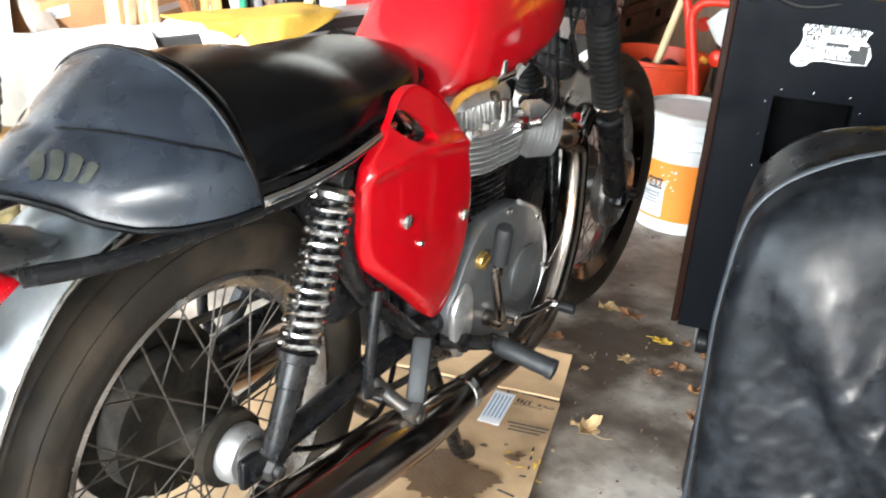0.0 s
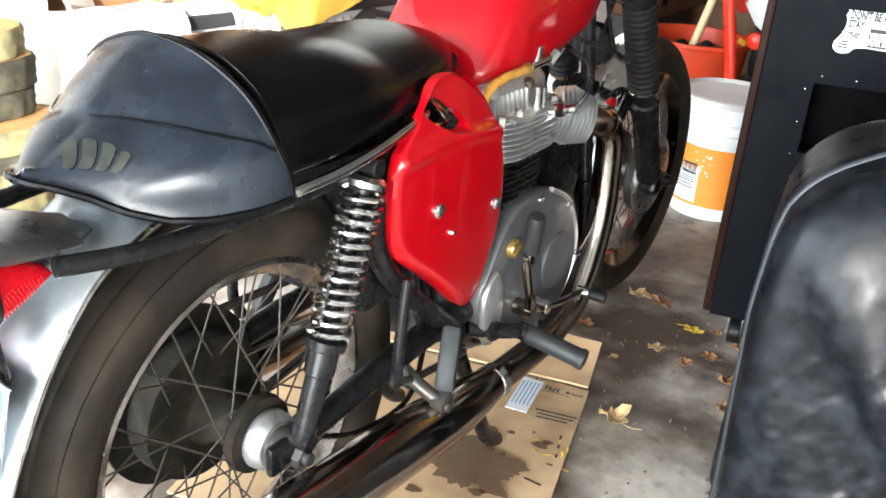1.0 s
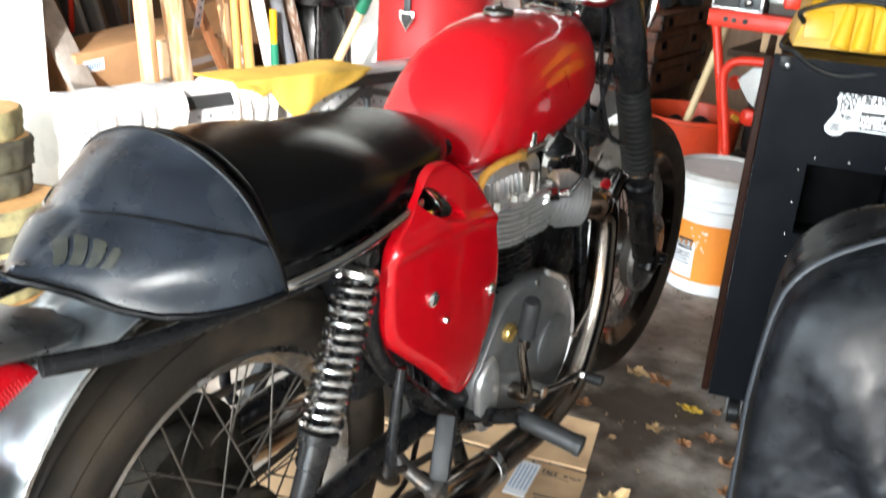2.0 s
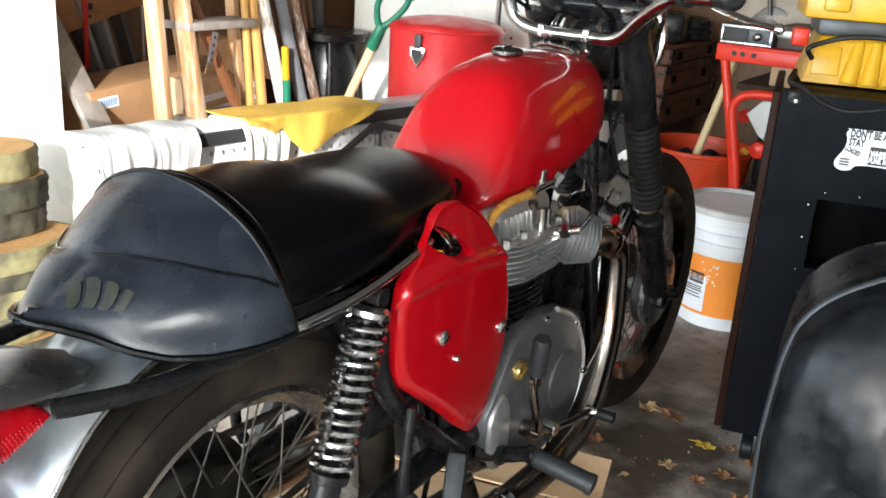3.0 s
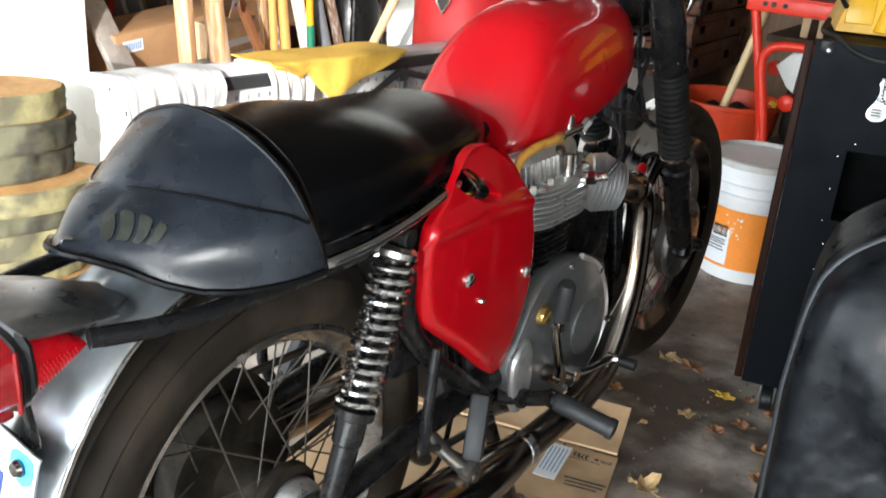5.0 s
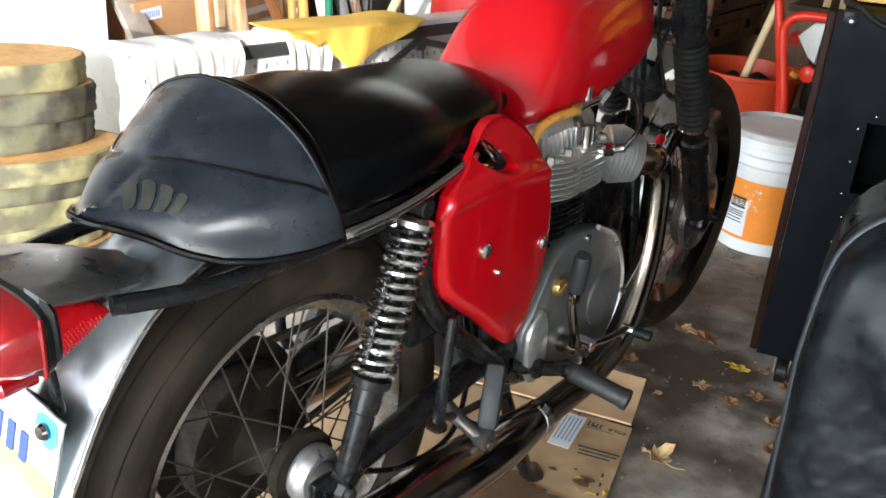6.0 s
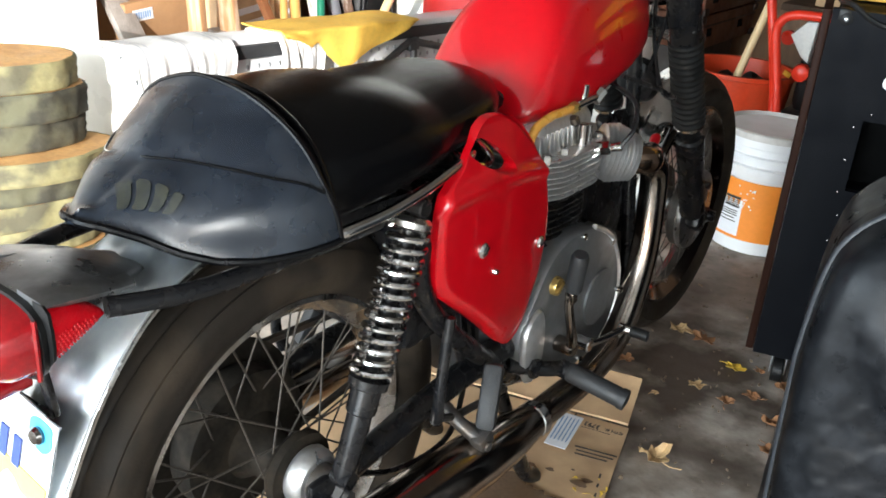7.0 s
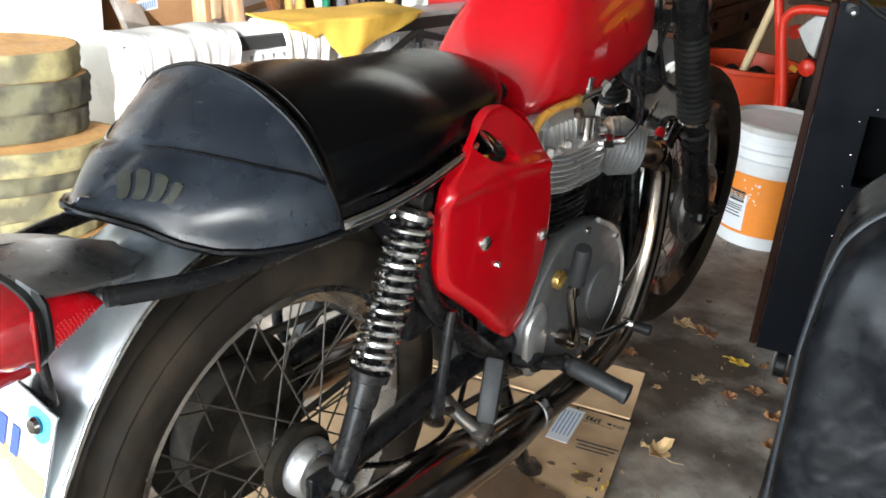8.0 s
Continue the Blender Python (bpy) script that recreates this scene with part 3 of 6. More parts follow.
part("tail_bracket", join(box((.050, -.338, .628), (.014, .008, .09), (8, 0, 0)), box((0, -.340, .575), (.12, .005, .04))), BLACK_PAINT, bike)
PP = pose(-.018, -.353, .551, -6, 11, 0)
plate = part("licence_plate", turned(prism(smooth_outline([(-.088, -.05), (-.075, -.057), (.075, -.057), (.088, -.05), (.0885, .05), (.077, .057), (-.077, .057), (-.0885, .05)], 3), "y", -.0012, .0012, 0), PP), PLATE_WHITE, bike, "white licence plate with sky blue corners and a yellow band")


def on_plate(name, x, z, w, h, m, lift=.0022):
    return part(name, turned(box((x, -lift, z), (w, .0012, h), bevel=0), PP), m, plate)


for s in (1, -1):
    part("corner_print", turned(prism(smooth_outline([(s * .050, .045), (s * .060, .052), (s * .080, .052), (s * .084, .044), (s * .084, .026), (s * .070, .016), (s * .052, .026)], 3), "y", -.0026, -.0014, 0), PP), PLATE_BLUE, plate)
on_plate("base_band", 0, -.036, .172, .030, PLATE_YELLOW)
for i, x in enumerate((-.052, -.030, -.008, .014, .036)):
    on_plate("print_bar", x, -.006, .012, .036, PLATE_NAVY, .003)
for s in (1, -1):
    part("plate_bolt", turned(lathe([(.009, -.003), (.0095, -.006), (.007, -.010), (.003, -.011)], (s * .066, 0, .035), (0, 1, 0), 14), PP), DARK_CHROME, plate)

# seat and its cowl
def seat_ring(y, hw, zb, zt, lean=0.0, p=2.7, n=36, dip=0.0):
    out = []
    for k in range(n):
        t = 2 * math.pi * k / n
        c, s = math.cos(t), math.sin(t)
        x = hw * abs(c) ** (2 / p) * (1 if c > 0 else -1)
        zm = (zb * .62 + zt * .38)
        z = zm + (zt - zm) * abs(s) ** (2 / 2.3) if s > 0 else zm - (zm - zb) * abs(s) ** (2 / 5)
        if s > 0:
            z -= dip * (1 - (x / hw) ** 2) * s
        out.append((x, y + lean * (z - zm), z))
    return out


seat = part("seat", loft([seat_ring(-.098, .120, .722, .820), seat_ring(-.080, .143, .716, .838), seat_ring(-.02, .152, .716, .841), seat_ring(.04, .153, .719, .841), seat_ring(.09, .151, .724, .839), seat_ring(.130, .148, .728, .833, .14), seat_ring(.160, .141, .732, .825, .20), seat_ring(.190, .135, .736, .823, .14), seat_ring(.230, .131, .741, .823, .05),
                          seat_ring(.29, .122, .748, .8225, -.05), seat_ring(.325, .110, .753, .822, -.1), seat_ring(.355, .094, .759, .821, -.15), seat_ring(.380, .074, .766, .816, -.2), seat_ring(.396, .050, .776, .806, -.2)]), BLACK_VINYL, bike, "black vinyl saddle, slightly creased", sharp=70)
for s in (1, -1):
    part("trim_rod", tube([(s * .152, -.056, .718), (s * .156, -.035, .7185), (s * .157, .03, .7205), (s * .154, .10, .7265), (s * .147, .165, .734), (s * .139, .222, .7415), (s * .136, .236, .743)], [.004, .0072, .0072, .0070, .0068, .0062, .004], 10), CHROME, seat, "chrome seat trim strip")
part("seat_base", loft([[(hw, y, z) for hw, y, z in [(-w, yy, .700), (w, yy, .700), (w, yy, .722), (-w, yy, .722)]] for yy, w in ((-.16, .06), (-.12, .10), (-.08, .12), (.10, .135), (.28, .11), (.36, .08))]), BLACK_PAINT, bike)


# where the stitched seam runs on either flank, as (u, v)
SEAM_NEAR = ((.01, .10), (.10, .14), (.24, .193), (.39, .273), (.505, .367), (.578, .455), (.594, .5))
SEAM_FAR = ((.01, .10), (.10, .12), (.24, .15), (.42, .19), (.54, .26), (.588, .36), (.594, .5))


def cowl(u, v):
    """The cowl's skin: u from its front ridge to the tail, v over the arch from the right side to the left."""
    w = .164 * (1 - u ** 1.6) ** .90
    zb = float(np.interp(u, (0, .2, .4, .55, .68, .8, .9, 1), (.722, .716, .712, .714, .724, .740, .749, .754)))
    top = .863 - .112 * u
    yb, yt = -.062 - .200 * u, -.083 - .171 * u ** 1.192
    a = math.pi * v
    c, s = math.cos(a), math.sin(a)
    x = w * abs(c) ** 1.026 * (1 if c > 0 else -1)
    h = s ** (2 / 2.33)
    flare = .008 * (1 - h) ** 6
    p = Vector((x + flare * (1 if c > 0 else -1) * (1 - u), yb + (yt - yb) * h - flare * u, zb + (max(top, zb + .008) - zb) * h))
    # two padded panels that pinch in at the seam, with slack in the vinyl
    m = min(v, 1 - v)
    vs = float(np.interp(u, *zip(*(SEAM_NEAR if v < .5 else SEAM_FAR))))
    puff = math.sin(math.pi * min(1, m / vs)) * .0075 * min(1, vs / .25) if m < vs else .007 * math.sin(math.pi * (m - vs) / max(.01, 1 - 2 * vs)) * min(1, (.5 - vs) / .2) * min(1, .15 + u * 4)
    puff += .0028 * noise.noise((p.x * 15, p.y * 15, p.z * 15)) * min(1, m * 8)
    out = Vector((p.x, (p.y + .06) * .9 * u, p.z - .745))
    return p + out.normalized() * puff * min(1, (1 - u) * 3)


U = [i / 26 for i in range(27)]
V = [j / 44 for j in range(45)]
hump = part("seat_cowl", thick(sheet([[cowl(u * .994, v) for v in V] for u in U]), .004), COWL_VINYL, bike, "faded black vinyl tail cowl with welted seams and tinted-in sheen", sharp=70)
front_row = [cowl(0, v) for v in V]
part("cowl_front", sheet([front_row, [Vector((p.x * .93, p.y + .012, .70 + (p.z - .70) * .93)) for p in front_row], [Vector((p.x * .8, p.y + .004, .70 + (p.z - .70) * .8)) for p in front_row]]), BLACK_VINYL, hump, sharp=70)
part("welt", tube([cowl(0, v / 22) + Vector((0, .001, 0)) for v in range(23)], .0030, 8, 3), BLACK_VINYL, hump)
part("welt", tube([cowl(0, v / 22) + Vector((0, .030 * math.sin(math.pi * v / 22), -.008)) for v in range(2, 21)], .0035, 8, 3), BLACK_VINYL, hump)


SEAM = list(SEAM_NEAR) + [(u, 1 - v) for u, v in reversed(SEAM_FAR[:-1])]
seam_path = spline([cowl(u, v) + Vector((.0012 * (.5 - v) * 2, -.0012, .0010)) for u, v in SEAM], 5)
part("welt", tube(seam_path, .0016, 6, 1), BLACK_VINYL, hump)
part("hem", tube([cowl(u / 24, 0.0) for u in range(24)] + [cowl((23 - u) / 24, 1.0) for u in range(24)], .0042, 8, 2), BLACK_VINYL, hump)
# worn gold marks along the flank
for (ta, tb, va, vb), (ba, bb, wa, wb) in (((.785, .72, .50, .44), (.862, .828, .262, .238)), ((.705, .668, .415, .365), (.815, .778, .230, .205)), ((.66, .635, .345, .295), (.765, .735, .197, .185)), ((.628, .608, .275, .245), (.722, .690, .181, .173))):
    rows = []
    for a in range(7):
        f = a / 6
        row = []
        for b in range(7):
            g = .5 + (b / 6 - .5) * (1 - .18 * abs(2 * f - 1) ** 4)
            u0, v0 = ta + (tb - ta) * f, va + (vb - va) * f
            u1, v1 = ba + (bb - ba) * f, wa + (wb - wa) * f
            row.append(cowl(u0 + (u1 - u0) * g, v0 + (v1 - v0) * g) + Vector((.0008, -.0012, .0008)))
        rows.append(row)
    part("faded_mark", sheet(rows), GOLD_DECAL, hump, "worn gold transfer mark")

# fuel tank
def tank_ring(y, hw, zb, zt, lean, p=3.2, n=48):
    out = []
    zm = zb + (zt - zb) * .24
    for k in range(n):
        t = 2 * math.pi * k / n
        c, s = math.cos(t), math.sin(t)
        x = hw * abs(c) ** (2 / (2.7 if s > 0 else p)) * (1 if c > 0 else -1)
        z = zm + (zt - zm) * abs(s) ** (2 / 1.9) if s > 0 else zm - (zm - zb) * abs(s) ** (2 / 2.6)
        out.append((x, y + lean * (z - zm), z))
    return out


TANK = [(.438, .030, .752, .800, .26), (.439, .062, .737, .834, .40), (.441, .088, .727, .868, .50), (.452, .104, .720, .896, .50), (.472, .113, .717, .916, .46), (.528, .118, .717, .931, .32), (.602, .1192, .722, .939, .18), (.686, .1155, .733, .941, .06),
        (.757, .109, .747, .939, 0), (.811, .100, .761, .935, 0), (.857, .0865, .776, .928, 0), (.891, .071, .790, .917, 0), (.913, .0515, .804, .903, 0), (.925, .028, .820, .885, 0)]
fuel_tank = part("fuel_tank", loft([tank_ring(*ring) for ring in TANK]), RED, bike, "glossy red fuel tank", sharp=80)
part("filler_cap", join(lathe([(.024, 0), (.026, .003), (.026, .009), (.022, .013), (.010, .015), (.004, .0155)], (0, .632, .936), (0, -.02, 1), 32), box((0, .628, .952), (.008, .030, .005), bevel=.002)), DARK_CHROME, fuel_tank, "chrome filler cap")
part("tank_badge", join(lathe([(.040, 0), (.042, .003), (.040, .009), (.034, .011), (.010, .012)], (0, .812, .928), (0, .03, 1), 32), tube([(-.035, .79, .94), (0, .775, .945), (.035, .79, .94)], .004, 8)), DULL_CHROME, fuel_tank, "dark chrome tank top fitting")
# side covers with a screw-down face and an oval mouth
COVER = [(.254, .793), (.300, .783), (.345, .752), (.384, .710), (.414, .655), (.430, .590), (.428, .520), (.405, .460), (.380, .424), (.352, .414), (.322, .430), (.262, .482), (.196, .535), (.160, .566), (.147, .600), (.146, .655), (.152, .700), (.166, .716), (.190, .735), (.210, .762), (.228, .785)]
HOLE = [(.206, .752), (.218, .766), (.238, .764), (.262, .750), (.289, .731), (.302, .716), (.288, .710), (.251, .721), (.221, .738)]


def side_cover(s):
    out = smooth_outline(COVER, 6)
    hole = smooth_outline(HOLE, 8)
    cy, cz = .29, .60

    def dome(y, z):
        d = 0.010 * (1 - min(1, ((y - cy) / .16) ** 2 + ((z - cz) / .21) ** 2))
        zc = .703 - .03 * (y - .165) + .010 * math.sin((y - .16) * 14)
        over = max(0, z - zc)
        crease = .0075 * math.exp(-((z - zc + .006) / .011) ** 2)
        return .1565 + d + crease - min(.014, .20 * over)
    # concentric rings between the outer edge and the mouth
    n = len(out)
    hc = (.254, .738)
    hr = []
    for p in out:
        a = math.atan2(p[1] - hc[1], p[0] - hc[0])
        best = min(hole, key=lambda q: abs(math.atan2(math.sin(math.atan2(q[1] - hc[1], q[0] - hc[0]) - a), math.cos(math.atan2(q[1] - hc[1], q[0] - hc[0]) - a))))
        hr.append(best)
    rings = [[(s * .140, p[0], p[1]) for p in out], [(s * .151, p[0], p[1]) for p in out]]
    for f in (.02, .05, .09, .14, .19, .24, .29, .34, .39, .44, .49, .54, .59, .64, .69, .74, .79, .84, .89, .94, .98, 1.0):
        rings.append([(s * (dome(p[0] + (q[0] - p[0]) * f, p[1] + (q[1] - p[1]) * f) - (.007 if f < .03 else .002 if f < .06 else 0)), p[0] + (q[0] - p[0]) * f, p[1] + (q[1] - p[1]) * f) for p, q in zip(out, hr)])
    rings.append([(s * .143, q[0], q[1]) for q in hr])
    c = part("side_cover", loft(rings, cap=False), RED, bike, "glossy red side cover with an oval opening", sharp=60)
    part("mouth_ring", tube([(s * .124, y, z) for y, z in HOLE], .0040, 8, 4, closed=True), CHROME, c, "bright rim of the opening")
    part("mouth_shade", prism(smooth_outline([(y * 1, z) for y, z in HOLE], 3), "x", min(s * .106, s * .112), max(s * .106, s * .112), 0), HOLLOW, c)
    for y, z, r in ((.233, .613, .011), (.396, .574, .010), (.268, .570, .005)):
        x = dome(y, z)
        part("screw", join(lathe([(r, -.002), (r, .003), (r * .7, .006), (r * .2, .0065)], (s * x, y, z), (s, 0, 0), 16), box((s * (x + .006), y, z), (.003, r * 1.5, r * .3), (35, 0, 0), bevel=0)), CHROME, c)
    return c


side_cover(1)

# rear dampers with chrome springs
def damper(s):
    top, bot = Vector((s * .135, .118, .700)), Vector((s * .128, .004, .352))
    d = (top - bot).normalized()
    L = (top - bot).length
    body = part("damper", join(lathe([(.014, .0), (.016, .01), (.0165, .09), (.020, .093), (.0205, .125), (.026, .128), (.027, .140), (.022, .142), (.012, .143), (.012, L - .02)], bot, d, 20), cyl(bot + Vector((-.014 * s, 0, 0)), bot + Vector((.016 * s, 0, 0)), .014, 14), cyl(top + Vector((-.014 * s, 0, 0)), top + Vector((.016 * s, 0, 0)), .013, 14)), BLACK_PAINT, bike, "black damper body")
    a, b = .140, L - .028
    side = d.orthogonal().normalized()
    up = d.cross(side)
    turns = 13.5
    n = 300
    pts = [bot + d * (a + (b - a) * i / n) + 0.0250 * (math.cos(2 * math.pi * turns * i / n) * side + math.sin(2 * math.pi * turns * i / n) * up) for i in range(n + 1)]
    part("spring", tube(pts, .0042, 8, 1), SPRING, body, "chrome coil spring")
    part("top_cap", lathe([(.022, L - .028), (.0265, L - .025), (.0265, L - .018), (.02, L - .012)], bot, d, 24), DULL_CHROME, body)
    return body


damper(1)
damper(-1)

# engine
engine = part("crankcase", join(span((-.15, .44, .255), (.115, .83, .455), .03), span((-.13, .36, .30), (.09, .50, .47), .02)), COVER_ALLOY, bike, "grey cast engine cases")
CASE = [(.424, .385), (.452, .440), (.500, .500), (.560, .522), (.640, .518), (.715, .478), (.765, .410), (.780, .345), (.760, .285), (.700, .245), (.620, .242), (.540, .268), (.470, .288), (.432, .320)]
tc = part("timing_cover", prism(smooth_outline(CASE, 4), "x", .100, .140, .010), COVER_ALLOY, engine, "grey alloy timing cover")
part("cover_boss", prism(smooth_outline([(.422, .385), (.440, .415), (.468, .425), (.487, .39), (.490, .33), (.475, .295), (.448, .292), (.430, .325)], 4), "x", .13, .150, .012), ALLOY, tc, "polished gearbox end of the cover")
part("cover_rim", tube([(.137, y, z) for y, z in [(.640, .518), (.715, .478), (.765, .410), (.780, .345), (.760, .285), (.700, .245)]], .005, 8), ALLOY, tc)
part("round_boss", lathe([(.055, 0), (.055, .004), (.048, .006), (.02, .007)], (.140, .690, .365), (1, 0, 0), 36), COVER_ALLOY, tc)
part("oil_cap", join(lathe([(.016, 0), (.017, .006), (.015, .012), (.006, .014)], (.138, .510, .452), (1, 0, 0), 20), box((.152, .510, .452), (.005, .026, .005), (30, 0, 0), bevel=.001)), BRASS, tc, "brass inspection cap")
for y, z in ((.45, .30), (.54, .275), (.65, .25), (.74, .27), (.775, .35), (.72, .465), (.60, .512)):
    part("case_screw", lathe([(.006, 0), (.006, .003), (.002, .004)], (.140, y, z), (1, 0, 0), 12), CHROME, tc)


def round_rect(w, h, cy, cx, r, z, n=6):
    out = []
    for qx, qy, a0 in ((1, 1, 0), (-1, 1, 90), (-1, -1, 180), (1, -1, 270)):
        for k in range(n + 1):
            a = radians(a0 + 90 * k / n)
            out.append((cx + qx * (w - r) + r * math.cos(a), cy + qy * (h - r) + r * math.sin(a)))
    return out


def fins(name, zs, w, h, cy, t, material, parent, core_material):
    core = prism(round_rect(w * .78, h * .78, cy, 0, .05, 0), "z", zs[0], zs[-1], 0)
    body = part(name, core, core_material, parent)
    for i, z in enumerate(zs):
        f = 1.0 + .012 * math.sin(i * 2.1)
        part("fin", prism(round_rect(w * f, h * f, cy, 0, .09, 0), "z", z, z + t, t * .3), material, body)
    return body


fins("cylinder_barrel", [.466 + .0105 * i for i in range(14)], .116, .116, .575, .0042, BLACK_PAINT, engine, BLACK_PAINT)
head = fins("cylinder_head", [.600 + .0092 * i for i in range(8)], .132, .132, .575, .0028, FIN_ALLOY, engine, DARK_METAL)
part("base_flange", prism(round_rect(.115, .115, .575, 0, .03, 0), "z", .452, .468, .003), COVER_ALLOY, engine)


def rocker_ring(w, h, z, cy=.560, r=.035):
    return [(x, y, z) for x, y in round_rect(w, h, cy, 0, r, 0)]


rocker = part("rocker_box", loft([rocker_ring(.104, .110, .664), rocker_ring(.106, .112, .671), rocker_ring(.100, .106, .675), rocker_ring(.102, .106, .700), rocker_ring(.100, .104, .712), rocker_ring(.086, .096, .730), rocker_ring(.066, .08, .739)]), ALLOY, engine, "polished rocker box")
for i in range(8):
    part("rocker_rib", box((.104, .468 + .0145 * i, .689), (.010, .0055, .034), (0, -8, 0), bevel=.002), ALLOY, rocker)
part("rocker_nut", lathe([(.010, 0), (.011, .008), (.008, .012), (.003, .0125)], (.098, .578, .709), (1, 0, .45), 6), DARK_METAL, rocker)
part("rocker_pillar", join(cyl((.112, .598, .655), (.110, .598, .705), .010, 14), cyl((.112, .618, .655), (.110, .618, .700), .007, 12)), DULL_CHROME, rocker)
for y in (.48, .535, .655):
    part("head_bolt", lathe([(.010, 0), (.010, .012), (.007, .016), (.003, .0165)], (.112, y, .663), (0, 0, 1), 6), DULL_CHROME, rocker)
part("spark_plug", join(cyl((.118, .636, .655), (.145, .642, .662), .013, 6), cyl((.14, .641, .661), (.162, .646, .668), .008, 12)), CHROME, head, "spark plug with a bright cap")
part("plug_lead", tube([(.160, .646, .668), (.172, .662, .70), (.145, .70, .735), (.07, .72, .755)], .004, 8), BLACK_PAINT, head)
for s in (1, -1):
    # finned exhaust clamp
    c = Vector((s * .098, .684, .640))
    ax = Vector((s * .74, .64, -.20)).normalized()
    prof = []
    for i in range(9):
        h = .004 + i * .0078
        rr = .053 - .0022 * abs(i - 3)
        prof += [(.028, h), (rr - .002, h + .0006), (rr, h + .0016), (rr - .002, h + .0026), (.028, h + .0032)]
    part("exhaust_clamp", lathe(prof, c, ax, 36), ALLOY, head, "finned alloy exhaust clamp", sharp=30)
    pipe = part("header_pipe", tube([c, c + ax * .05, c + ax * .09 + Vector((0, .012, -.002)), (s * .152, .795, .614), (s * .150, .836, .578), (s * .153, .842, .510), (s * .161, .826, .420), (s * .166, .786, .330), (s * .167, .735, .266), (s * .168, .64, .236), (s * .170, .52, .236), (s * .172, .40, .246)], .0265, 18, 8), HOT_CHROME, bike, "heat-stained chrome header pipe")
    sil = part("silencer", lathe([(.023, -.01), (.027, .0), (.030, .03), (.041, .12), (.045, .20), (.046, .55), (.044, .64), (.030, .72), (.024, .73), (.020, .725)], (s * .173, .45, .240), Vector((0, -.78, .075)), 28), HOT_CHROME, bike, "stained chrome silencer")
    part("silencer_clamp", lathe([(.030, .0), (.032, .002), (.032, .020), (.030, .022)], (s * .173, .44, .241), Vector((0, -.78, .075)), 24), CHROME, sil)
part("carburettor", join(cyl((0, .38, .655), (0, .45, .655), .028, 16), cyl((.0, .40, .62), (.0, .40, .73), .024, 16)), ALLOY, engine, "alloy carburettor")
tap = part("fuel_tap", join(cyl((.112, .575, .745), (.112, .575, .775), .010, 12), cyl((.120, .535, .746), (.124, .612, .752), .0068, 12), cyl((.123, .60, .744), (.127, .618, .760), .010, 8)), CHROME, bike, "plated fuel tap")
part("hose_union", lathe([(.0075, 0), (.0095, .003), (.0095, .016), (.008, .019)], (.122, .522, .746), (0, 1, 0), 6), BRASS, tap, "brass hose union")
part("fuel_hose", tube([(.122, .528, .746), (.125, .499, .747), (.126, .455, .747), (.126, .415, .738), (.122, .397, .712), (.09, .40, .68)], .0068, 10), HOSE, tap, "amber fuel hose")
part("throttle_cable", tube([(.12, .70, .77), (.15, .80, .735), (.14, .90, .70), (.09, .95, .70), (.05, .97, .80), (.06, .92, .95)], .0042, 8), BLACK_PAINT, bike)
for s in (1, -1):
    part("engine_plate", prism(smooth_outline([(.69, .43), (.78, .62), (.90, .66), (.945, .56), (.94, .36), (.86, .29), (.78, .33)], 3), "x", s * .045 - .003, s * .045 + .003, .001), BLACK_PAINT, bike, "black steel engine mounting plate")
part("steady_rod", tube([(.055, .76, .71), (.05, .85, .76), (.045, .90, .82)], .006, 8), CHROME, bike)

# controls
kick = part("kick_starter", join(tube([(.150, .545, .330), (.172, .540, .340), (.178, .515, .385), (.176, .500, .430), (.178, .500, .455)], [.010, .010, .008, .008, .009], 12), cyl((.14, .545, .330), (.178, .545, .330), .015, 14), box((.178, .500, .448), (.016, .018, .024), (10, 0, 0))), HOT_CHROME, bike, "tarnished folding kick-start lever")
part("pedal_rubber", join(lathe([(.010, 0), (.0145, .003), (.0145, .072), (.012, .078), (.004, .079)], (.180, .498, .462), Vector((.015, -.02, .075)), 16)), GREY_RUBBER, kick)
gear = part("gear_lever", join(cyl((.14, .588, .322), (.186, .588, .322), .013, 14), tube([(.180, .588, .322), (.185, .65, .312), (.186, .725, .300)], .0065, 10), cyl((.175, .728, .300), (.225, .735, .297), .0085, 12)), CHROME, bike, "chrome gear lever")
part("lever_rubber", cyl((.198, .731, .298), (.232, .736, .296), .011, 12), RUBBER, gear)
